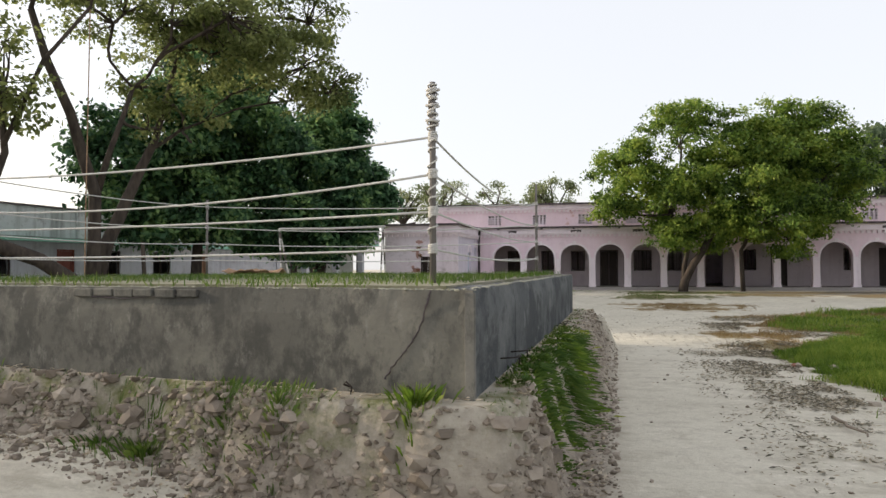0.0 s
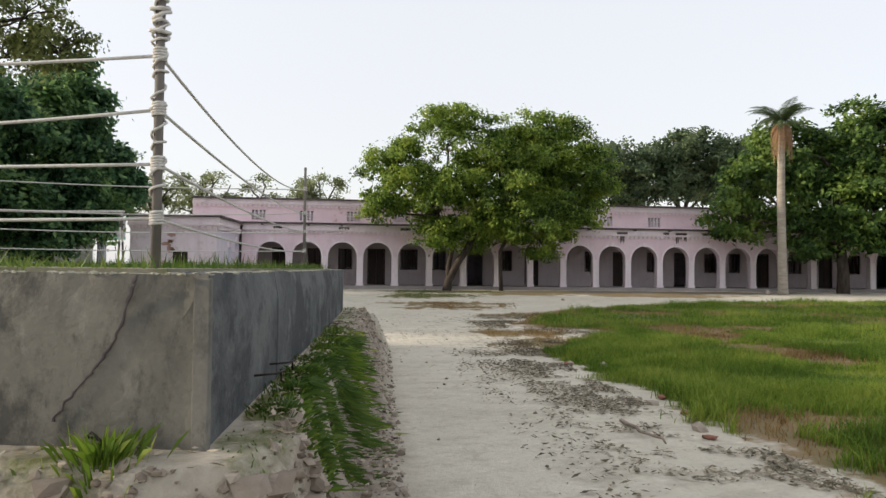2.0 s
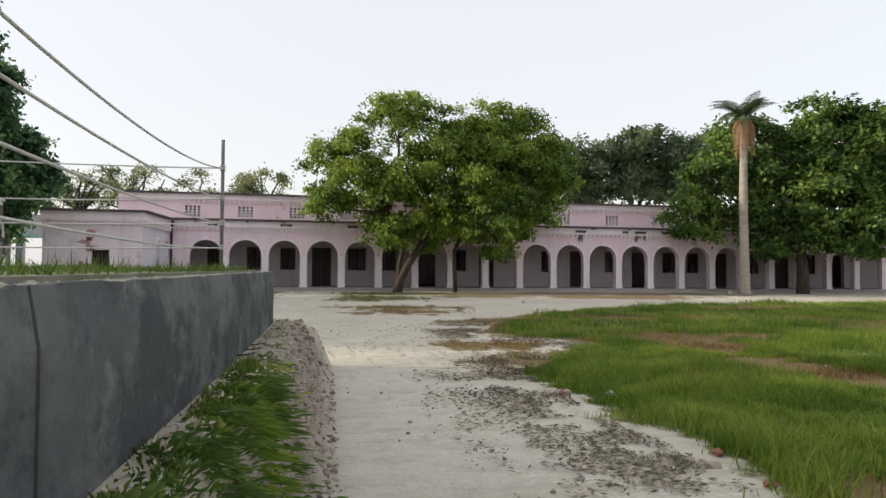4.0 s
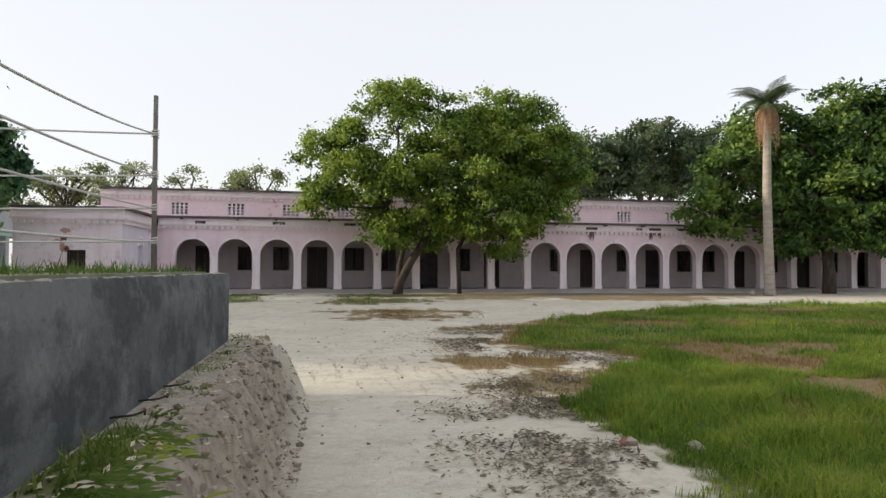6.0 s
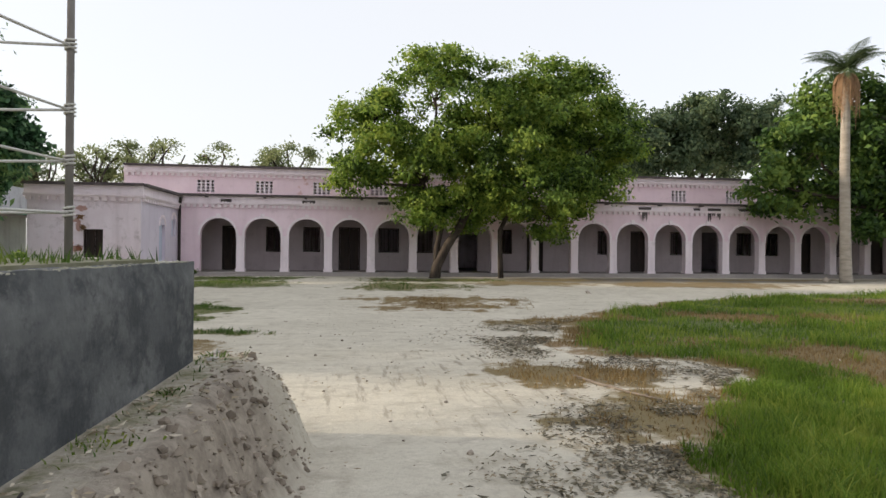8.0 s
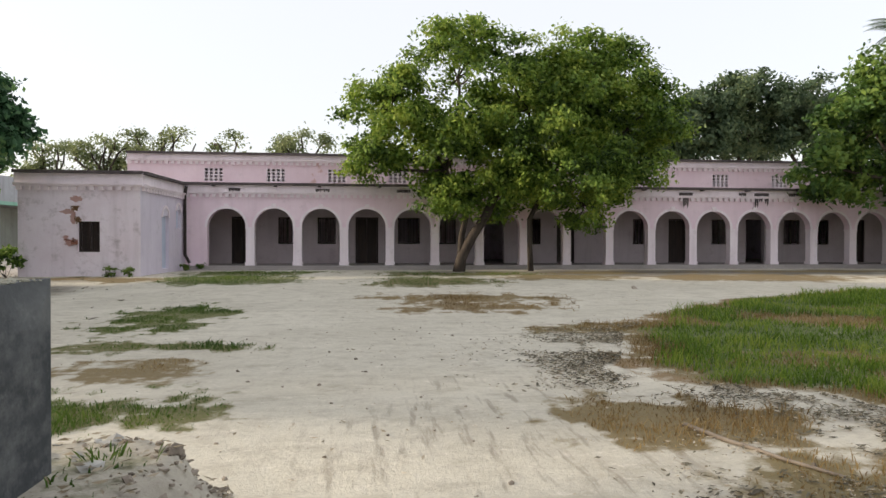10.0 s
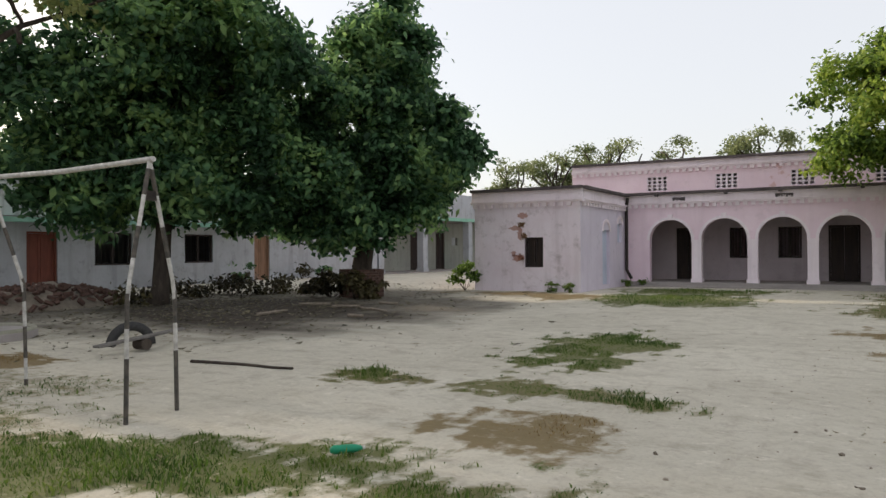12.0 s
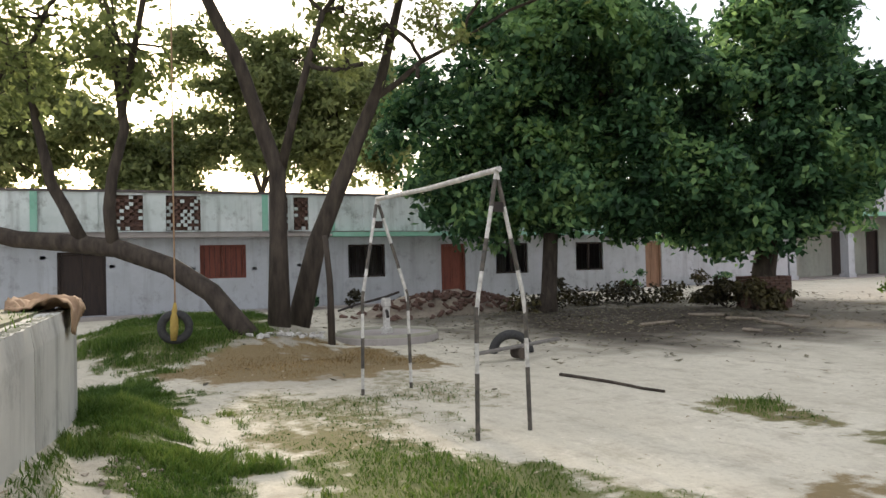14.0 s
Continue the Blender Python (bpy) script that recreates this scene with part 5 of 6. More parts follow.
for k, (a, b) in enumerate(((0, 3), (0, 1), (1, 2), (2, 3))):
    for j, z in enumerate(ROPES):
        za, zb = ROPES_LOW[j] if a == 0 else z, ROPES_LOW[j] if k == 0 else z
        sag = ((0.03, 0.04, 0.16, 0.1), (0.06, 0.06, 0.1, 0.2), (0.04, 0.07, 0.1, 0.06), (0.04, 0.07, 0.1, 0.08))[k][j]
        rope((POSTS[a][0], POSTS[a][1], za), (POSTS[b][0], POSTS[b][1], zb), sag)

# ---- swing frame ----
swing = thing("swing_frame", (-6.9, 18, 0.05), "bare steel swing frame painted in worn black and white bands", "swing frame")


def banded(name, foot, top, r, cuts, parent):
    """A bent pipe, upright below and leaning in above: the pipe is white, the dark bands sit a millimetre proud."""
    foot, top = Vector(foot), Vector(top)
    knee = Vector((foot.x, foot.y * 0.93 + top.y * 0.07, foot.z + 0.5 * (top.z - foot.z)))
    at = lambda t: foot.lerp(knee, t / 0.5) if t < 0.5 else knee.lerp(top, (t - 0.5) / 0.5)
    pipe = part(name, Shape().tube([foot, at(0.25), at(0.46), at(0.54), at(0.75), top], r, 12), WHITE_PAINT, parent, smooth=False)
    for t0, t1 in cuts:
        part("dark_band", Shape().tube([at(t0 + (t1 - t0) * k / 4) for k in range(5)], r + 0.0015, 12), BLACK_PAINT, pipe)
    return pipe


T1, T2 = (-5.43, 17.97, 2.62), (-8.42, 17.98, 2.62)
NEAR_BANDS = ((0, 0.26), (0.37, 0.5), (0.63, 0.75), (0.87, 0.97))
FAR_BANDS = ((0, 0.05), (0.15, 0.3), (0.42, 0.53), (0.64, 0.77), (0.9, 0.97))
for (fx, fy), top, cuts in (((-5.40, 17.66), T1, NEAR_BANDS), ((-5.46, 18.32), T1, NEAR_BANDS), ((-8.18, 17.61), T2, FAR_BANDS), ((-8.29, 18.37), T2, FAR_BANDS)):
    banded("leg", (fx, fy, near(fx, fy) - 0.05), top, 0.0215, cuts, swing)
part("top_bar", Shape().tube([T2, Vector(T1).lerp(Vector(T2), 0.5) - Vector((0, 0, 0.015)), (T1[0] + 0.06, T1[1], T1[2] + 0.02)], 0.029, 12), WHITE_PAINT, swing)
for T, f in ((T1, 0.13), (T2, 0.13)):
    part("brace_plate", Shape().box(T[0] - 0.012, T[0] + 0.012, T[1] - 0.07, T[1] + 0.07, T[2] - 0.4, T[2] - 0.3), IRON, swing)

# ---- tyres, sticks and logs ----
def torus(c, axis, R, r, a0=0.0, a1=2 * math.pi, n=30):
    axis = Vector(axis).normalized()
    u = axis.orthogonal().normalized() if abs(axis.z) > 0.9 else Vector((-axis.y, axis.x, 0)).normalized()
    w = Vector((0, 0, 1)) if abs(axis.z) < 0.1 else axis.cross(u)
    pts = [Vector(c) + u * R * math.cos(t) + w * R * math.sin(t) for t in np.linspace(a0, a1, n)]
    return Shape().tube(pts, r, 10, a1 - a0 < 6.2)


def ground_tyre(c, yaw, R, r):
    ax = (math.cos(yaw), math.sin(yaw), 0)
    ob = part("half_buried_tyre", torus((*c, near(*c) + 0.0), ax, R, r, 0, math.pi, 20), RUBBER, smooth=True)
    tagged(ob, "old black tyre half buried upright in the sand", "tyre")


ground_tyre((-10.45, 21.5), radians(-25), 0.34, 0.085)
hang = thing("tyre_swing", (-12.95, 15.97, 0.3), "old tyre swing hanging from a tree on a long rope", "tyre swing")
part("tyre", torus((-12.95, 15.97, 0.69), (0.95, -0.2, 0), 0.235, 0.075), RUBBER, hang, smooth=True)
part("rope", Shape().tube([(-12.95, 15.97, 0.86), (-12.93, 15.97, 3.4), (-12.9, 15.98, 6.2), (-12.87, 15.98, 8.48)], 0.015, 7), SACK, hang, "long brown rope")
part("cloth_sleeve", Shape().tube([(-12.9, 15.93, 0.46), (-12.88, 15.94, 0.68), (-12.92, 15.95, 0.9), (-12.94, 15.97, 1.13)], [0.053, 0.075, 0.066, 0.022], 9), YELLOW_CLOTH, hang, "faded yellow cloth tied round the tyre", smooth=True)


def pole_on_ground(name, a, b, r0, r1, label, category, mat, lift=0.0, group=""):
    rng = np.random.default_rng(int(abs(a[0] * 97 + a[1] * 31)))
    pts = []
    for i in range(7):
        x, y = a[0] + (b[0] - a[0]) * i / 6 + rng.normal() * 0.02, a[1] + (b[1] - a[1]) * i / 6 + rng.normal() * 0.02
        pts.append((x, y, near(x, y) + r0 * 0.8 + lift * i / 6))
    tagged(part(name, Shape().tube(pts, [r0 + (r1 - r0) * i / 6 for i in range(7)], 9), mat, smooth=True), label, category, group)


pole_on_ground("stick", (-7.86, 20.62), (-6.09, 20.85), 0.026, 0.018, "long bare grey stick lying on the sand", "stick", BARK)
for a, b in (((-12.1, 26.4), (-12.1, 27.5)), ((-12.9, 28.9), (-12.2, 29.5)), ((-11.7, 28.9), (-11.0, 29.2)), ((-10.9, 29.0), (-9.6, 28.5)), ((-9.9, 27.2), (-9.45, 27.25)), ((-11.0, 30.3), (-10.4, 30.3))):
    pole_on_ground("log", a, b, 0.045, 0.035, "thin bare log lying in the shade of a tree", "log", DRIFTWOOD, group="logs under the tree")
pole_on_ground("branch", (3.3, 16.2), (3.75, 14.9), 0.02, 0.01, "dry bare branch lying beside the grass", "branch", DRIFTWOOD)
pole_on_ground("branch", (2.35, 7.6), (2.28, 6.5), 0.018, 0.008, "dry bare branch lying beside the grass", "branch", DRIFTWOOD, 0.06)
plank = Shape()
plank.hexa([(-9.72, 20.25, 0.17), (-9.56, 20.25, 0.17), (-9.55, 21.95, 0.3), (-9.71, 21.95, 0.3), (-9.72, 20.25, 0.21), (-9.56, 20.25, 0.21), (-9.55, 21.95, 0.34), (-9.71, 21.95, 0.34)])
seesaw = thing("seesaw", (-9.63, 21.1, 0.03), "weathered plank seesaw low over the sand", "seesaw")
part("plank", plank, POST, seesaw, bevel=0.006)
part("pivot", Shape().tube([(-9.76, 21.1, 0.14), (-9.5, 21.1, 0.14)], 0.1, 10), BARK, seesaw)

# ---- hand pump ----
pump = thing("hand_pump", (-13.85, 20.5, 0.03), "iron hand pump on a round cement platform", "hand pump")
slab = Shape()
ring = [(-13.85 + 1.15 * math.cos(a), 20.5 + 1.15 * math.sin(a)) for a in np.linspace(0, 2 * math.pi, 33)[:-1]]
part("platform", slab.prism(ring, 0.0, 0.2), FLOOR_CEMENT, pump, bevel=0.02)
part("platform_kerb", torus((-13.85, 20.5, 0.2), (0, 0, 1), 1.08, 0.06, n=40), CEMENT_TOP, pump, smooth=True)
part("pedestal", Shape().tube([(-13.85, 20.5, 0.18), (-13.85, 20.5, 0.32), (-13.85, 20.5, 0.34), (-13.85, 20.5, 0.78), (-13.85, 20.5, 0.8), (-13.85, 20.5, 0.98)], [0.13, 0.13, 0.08, 0.08, 0.11, 0.1], 14), WHITE_PAINT, pump)
part("handle", Shape().tube([(-13.8, 20.8, 1.1), (-13.85, 20.5, 1.0), (-14.1, 19.9, 0.85), (-14.2, 19.5, 0.72)], [0.028, 0.03, 0.024, 0.022], 8), IRON, pump, "long iron pump handle")
part("spout", Shape().tube([(-13.85, 20.5, 0.7), (-13.62, 20.42, 0.68), (-13.5, 20.38, 0.58)], 0.035, 9), IRON, pump)

# ---- leaning pole, stones, rubble ----
tagged(part("leaning_post", Shape().tube([(-13.35, 19.05, 0.0), (-13.35, 19.03, 1.4), (-13.36, 18.95, 2.35)], [0.08, 0.066, 0.058], 9), BARK, smooth=True), "short dark wooden post standing beside the trees", "post")


def lump(rng, r, flat=0.7):
    """A rough stone or clod of about radius r, as vertices round the origin and faces."""
    bm = bmesh.new()
    bmesh.ops.create_icosphere(bm, subdivisions=1, radius=r)
    for v in bm.verts:
        v.co *= rng.uniform(0.5, 1.35)
        v.co.z *= flat
    me = bpy.data.meshes.new("stone")
    bm.to_mesh(me)
    bm.free()
    return me


lrng = np.random.default_rng(9)
stones = [lump(lrng, 1.0) for _ in range(6)]
for m in stones:
    m.materials.append(WHITE_PAINT)
for k in range(16):
    t = k / 15
    x, y = -13.3 - 0.9 * t + lrng.normal() * 0.1, 17.45 + 1.75 * t + lrng.normal() * 0.06
    s = lrng.uniform(0.055, 0.1)
    ob = new("edging_stone", stones[k % 6])
    ob.matrix_basis = pose(x, y, near(x, y) + s * 0.35, 0, 0, 40 * k) @ Matrix.Diagonal((s, s, s, 1))
    tagged(ob, "whitewashed stone in a row edging the trees", "stone", "whitewashed edging stones")


def scattered(name, count, place, size, mat, label, category, seed, flat=0.7, sink=0.25, level=None):
    """Many lumps as one mesh of kind stuff; place(rng, n) gives x and y."""
    rng = np.random.default_rng(seed)
    base = [np.array([v.co[:] for v in m.vertices]) for m in stones]
    tri = np.array([p.vertices[:] for p in stones[0].polygons])
    x, y = place(rng, count)
    z = ground_at(x, y) if level is None else np.full(len(x), level)
    vs, fs = [], []
    for i in range(len(x)):
        s = size[0] + (size[1] - size[0]) * rng.random() ** 3
        a = rng.uniform(0, 6.28)
        b = base[i % 6] * s
        c, d = math.cos(a), math.sin(a)
        vs.append(np.stack([b[:, 0] * c - b[:, 1] * d + x[i], b[:, 0] * d + b[:, 1] * c + y[i], b[:, 2] * flat / 0.7 + z[i] + s * (0.5 - sink)], 1))
        fs.append(tri + i * len(b))
    me = bpy.data.meshes.new(name)
    me.from_pydata(np.concatenate(vs).tolist(), [], np.concatenate(fs).tolist())
    return tagged(part(name, me, mat), label, category, kind="stuff")


def on_bank(rng, n):
    x, y = rng.uniform(-5.5, 0.5, n * 12), rng.uniform(2.6, 15, n * 12)
    g = platform_gap(x, y)
    ok = (g > 0.2) & (g < 0.8) & (rng.random(len(g)) < np.where(g > 0.38, 1, 0.25)) & (rng.random(len(g)) < np.where(y > 13.9, 0.3, 1))
    return x[ok][:n], y[ok][:n]


def near_path(rng, n):
    x, y = rng.uniform(-1, 4, n * 4), rng.uniform(1, 24, n * 4)
    ok = platform_gap(x, y) > 0.9
    return x[ok][:n], y[ok][:n]


def on_south_bank(rng, n):
    x, y = rng.uniform(-5.6, -0.2, n * 12), rng.uniform(2.8, 5.0, n * 12)
    g = platform_gap(x, y)
    west = 0.38 * smooth(-1.2, -2.8, x)
    ok = (g > 0.2 - 0.4 * west) & (g < 0.72 - west) & (rng.random(len(g)) < np.where(g > 0.3 - 0.4 * west, 1, 0.2))
    return x[ok][:n], y[ok][:n]


def along_rim(rng, n):
    xs, ys = [], []
    for a, b in zip(PLATFORM, PLATFORM[1:] + PLATFORM[:1]):
        t, d = rng.random(n // 4), -0.03 - np.abs(rng.normal(0, 0.05, n // 4))
        k = math.hypot(b[0] - a[0], b[1] - a[1])
        ux, uy = (b[0] - a[0]) / k, (b[1] - a[1]) / k
        xs.append(a[0] + ux * k * t + uy * d)
        ys.append(a[1] + uy * k * t - ux * d)
    return np.concatenate(xs), np.concatenate(ys)


def north_foot(rng, n):
    x, y = rng.uniform(-2.6, -0.2, n * 4), rng.uniform(13.5, 14.6, n * 4)
    g = platform_gap(x, y)
    ok = (g > 0.03) & (g < 0.75) & (wave(x, y, 0.3, 4) + rng.random(len(g)) > 0.35)
    return x[ok][:n], y[ok][:n]


scattered("north_foot_rubble", 260, north_foot, (0.015, 0.08), CEMENT_PALE, "pale broken render lying at the foot of the wall", "rubble", 23, 0.6, 0.4)
scattered("rim_crumbs", 6500, along_rim, (0.004, 0.017), CEMENT_TOP, "pale crumbled cement and sand along the platform's rim", "rubble", 19, 0.5, 0.35, PLAT_TOP - 0.008)
scattered("south_bank_lumps", 800, on_south_bank, (0.025, 0.085), CLOD, "large broken clay lumps in the bank below the wall", "clods", 18, sink=0.6)
scattered("south_bank_clods", 6500, on_south_bank, (0.006, 0.036), CLOD, "crumbling dry clay lumps on the bank below the wall", "clods", 17, sink=0.5)
scattered("bank_clods", 3800, on_bank, (0.006, 0.034), CLOD, "broken dry clay clods on the earth bank", "clods", 12)
scattered("path_pebbles", 420, near_path, (0.005, 0.024), CLOD, "small clods and pebbles on the path", "pebbles", 13)


def litter(name, count, place, size, seed, label):
    rng = np.random.default_rng(seed)
    x, y = place(rng, count)
    n = len(x)
    z = ground_at(x, y) + rng.uniform(0.004, 0.03, n)
    a, s = rng.uniform(0, 6.28, n), size * rng.uniform(0.4, 1.5, n)
    w = s * rng.uniform(0.18, 0.5, n)
    c, d, tip = np.cos(a), np.sin(a), rng.normal(0, 0.25, (n, 2)) * s[:, None]
    v = np.zeros((n, 4, 3))
    v[:, 0] = np.stack([x - c * s, y - d * s, z + tip[:, 0]], 1)
    v[:, 1] = np.stack([x + d * w, y - c * w, z], 1)
    v[:, 2] = np.stack([x + c * s, y + d * s, z + np.abs(tip[:, 1])], 1)
    v[:, 3] = np.stack([x - d * w, y + c * w, z + 0.006], 1)
    k = np.arange(n) * 4
    me = bpy.data.meshes.new(name)
    me.from_pydata(v.reshape(-1, 3).tolist(), [], np.concatenate([np.stack([k, k + 1, k + 2], 1), np.stack([k, k + 2, k + 3], 1)]).tolist())
    tagged(part(name, me, DARK_LITTER if name in ("shade_litter", "dark_path_litter") else LITTER), label, "leaf litter", kind="stuff")


def along_grass(rng, n):
    y = rng.uniform(3.5, 23, n * 5)
    rim = np.interp(y, MEADOW_Y, MEADOW_X)
    x = rim - 0.1 - np.abs(rng.normal(0, 0.75, len(y))) + 0.25 * (y > 13)
    ok = (1.3 * wave(x, y, 0.5, 8) + 0.5 * wave(x, y, 0.16, 3) + 0.7 * rng.random(len(y)) > 0.35) & (x > 1.2)
    return x[ok][:n], y[ok][:n]


def on_ledge(rng, n):
    x, y = rng.uniform(-5.5, 0.6, n * 12), rng.uniform(2.6, 14, n * 12)
    g = platform_gap(x, y)
    ok = (g > 0.03) & (g < 0.7) & (wave(x, y, 0.4, 4) + rng.random(len(g)) > 0.3)
    return x[ok][:n], y[ok][:n]


def all_over(rng, n):
    x, y = rng.uniform(-14, 8, n * 3), rng.uniform(9, 38, n * 3)
    ok = (wave(x, y, 1.2, 15) + rng.random(len(x)) > 0.75) & (platform_gap(x, y) > 0.5)
    return x[ok][:n], y[ok][:n]


def under_trees(rng, n):
    x, y = rng.normal(-15.5, 3.5, n), rng.normal(28, 4.0, n)
    ok = (x > -22) & (platform_gap(x, y) > 1)
    return x[ok], y[ok]


litter("path_litter", 11000, along_grass, 0.02, 3, "dry leaves and stalks strewn along the grass")
litter("dark_path_litter", 9000, along_grass, 0.03, 8, "rotting leaves and stalks strewn along the grass")
litter("bank_litter", 2600, on_ledge, 0.022, 9, "dry leaf debris on top of the earth bank")
litter("yard_litter", 2200, all_over, 0.025, 4, "dry leaves and twigs scattered over the sand")
litter("shade_litter", 6000, under_trees, 0.07, 5, "dark fallen leaves lying under the trees")

# bricks: a loose heap and a round planter
brick_mesh = Shape().box(-0.115, 0.115, -0.055, 0.055, -0.037, 0.037).mesh("brick")
brick_mesh.materials.append(OLD_BRICK)
heap = thing("brick_heap", (-18.6, 24.6, 0.15), "loose heap of broken bricks and earth by the classrooms", "brick heap")
mound = Shape()
nn = 26
for j in range(nn):
    for i in range(nn):
        u, v = i / (nn - 1) * 2 - 1, j / (nn - 1) * 2 - 1
        r = math.hypot(u, v)
        x, y = -18.9 + 1.5 * u, 24.8 + 3.1 * v
        mound.v.append((x, y, near(x, y) - 0.03 + 0.55 * max(0, 1 - r * r) ** 1.2 * (1 + 0.5 * float(wave(x, y, 0.4, 2)))))
for j in range(nn - 1):
    for i in range(nn - 1):
        k = j * nn + i
        mound.f.append((k, k + 1, k + nn + 1, k + nn))
part("earth_mound", mound, CLOD, heap, smooth=True)
hrng = np.random.default_rng(4)
for k in range(230):
    u, v = hrng.normal(0, 0.42), hrng.normal(0, 0.42)
    x, y = -18.8 + 1.5 * u, 24.8 + 3.1 * v
    z = near(x, y) + 0.58 * max(0, 1 - u * u - v * v) ** 1.2 + 0.03
    ob = new("brick", brick_mesh)
    ob.parent = heap
    ob.matrix_basis = Matrix.Translation((x + 18.6, y - 24.6, z - 0.15)) @ Euler((hrng.normal() * 0.5, hrng.normal() * 0.5, hrng.uniform(0, 6.28))).to_matrix().to_4x4()

planter = thing("brick_planter", (-13.1, 32.25, 0.1), "round weathered brick planter round a tree's foot", "planter")
part("soil", Shape().prism([(-13.1 + 0.62 * math.cos(a), 32.25 + 0.62 * math.sin(a)) for a in np.linspace(0, 2 * math.pi, 21)[:-1]], 0.05, 1.02), CLOD, planter)
for c in range(12):
    for k in range(18):
        a = 2 * math.pi * (k + 0.5 * (c % 2)) / 18
        r = 0.68 + hrng.normal() * 0.008
        ob = new("brick", brick_mesh)
        ob.parent = planter
        ob.matrix_basis = pose(r * math.cos(a), r * math.sin(a), 0.03 + 0.085 * c, 0, 0, math.degrees(a) + 90)

# ---- shrubs and weeds ----
def shrub(name, x, y, z, r, h, seed, mat, label, leaves=22, size=0.09):
    th = thing(name, (x, y, z), label, "plant")
    rng = np.random.default_rng(seed)
    me, cs = leaf_mesh("leaves", [(x, y, z + h * 0.6, r, r, h * 0.45)], 26, leaves, size, r * 0.28, seed)
    st = Shape()
    for k in range(7):
        limb(st, (x, y, z - 0.02), cs[k], 0.012, 0.004, rng, 0.1, 4, 5)
    part("stems", st, BARK, th)
    tagged(part("leaves", me, mat, th), kind="stuff")


shrub("corner_shrub", -11.15, 36.0, near(-11.15, 36.0), 0.42, 0.95, 1, NEEM, "leafy green shrub against the corner of the pink wing")
for k, (s, r, h) in enumerate(((17.4, 0.55, 1.1), (20.9, 0.45, 0.9), (22.3, 0.4, 0.7), (5.0, 0.35, 0.8), (3.6, 0.3, 0.5), (13.6, 0.5, 0.7))):
    x, y, _ = WR.at(s, 0.95, 0)
    shrub("wall_shrub", x, y, near(x, y), r * 0.8, h * 0.8, 10 + k, BRUSH if k % 2 else ALMOND, "dark shrub growing along the white wall", 12, 0.08)
for k, (x, y, r, h) in enumerate(((-16.9, 30.2, 0.9, 0.6), (-16.0, 31.4, 0.8, 0.55), (-17.6, 29.0, 0.7, 0.45), (-15.2, 32.2, 0.5, 0.4), (-13.9, 31.5, 0.4, 1.0), (-12.3, 31.8, 0.35, 0.8), (-17.0, 26.8, 0.8, 0.45), (-12.6, 31.2, 0.6, 1.1), (-13.6, 31.3, 0.5, 0.9))):
    shrub("undergrowth", x, y, near(x, y), r, h * 0.75, 30 + k, BRUSH, "dark tangled dry brush beneath the trees", 22, 0.09)
for k, (x, y) in enumerate(((-5.9, 41.2), (-6.4, 40.6), (-7.2, 36.1), (-7.9, 36.15))):
    shrub("weed", x, y, near(x, y), 0.22, 0.3, 50 + k, LOW_GRASS, "ragged weed growing at the foot of the pink wall", 7, 0.055)
for c, z, a, b, seed in ((1.72, 1.42, 0.24, 0.13, 1), (1.62, 2.5, 0.3, 0.1, 2), (1.8, 2.28, 0.12, 0.22, 3), (1.9, 2.95, 0.2, 0.12, 4), (1.55, 1.62, 0.1, 0.09, 5)):
    frng = np.random.default_rng(seed)
    ring = [(c + a * r * math.cos(t), z + b * r * math.sin(t)) for t, r in zip(np.linspace(0, 2 * math.pi, 19)[:-1], frng.uniform(0.55, 1.15, 18))]
    flake = Shape()
    flake.face(*[WF.at(s, 0.004, h) for s, h in ring])
    for (sa, ha), (sb, hb) in zip(ring, ring[1:] + ring[:1]):
        flake.face(WF.at(sa, 0.004, ha), WF.at(sa, -0.004, ha), WF.at(sb, -0.004, hb), WF.at(sb, 0.004, hb))
    part("flaked_plaster", flake, BARE_PLASTER, wing, "patch where the pink limewash has flaked to red plaster")
for k, (x, z) in enumerate(((-9.1, 2.55), (-9.2, 1.45), (-8.95, 2.3))):
    th = thing("wall_weed", (x, 36.38, z), "small weed rooted in a crack of the pink wall", "plant")
    me, _ = leaf_mesh("leaves", [(x, 36.33, z, 0.16, 0.06, 0.14)], 8, 16, 0.05, 0.05, 60 + k)
    tagged(part("leaves", me, DEAD_FROND if k != 1 else BRICK, th), kind="stuff")
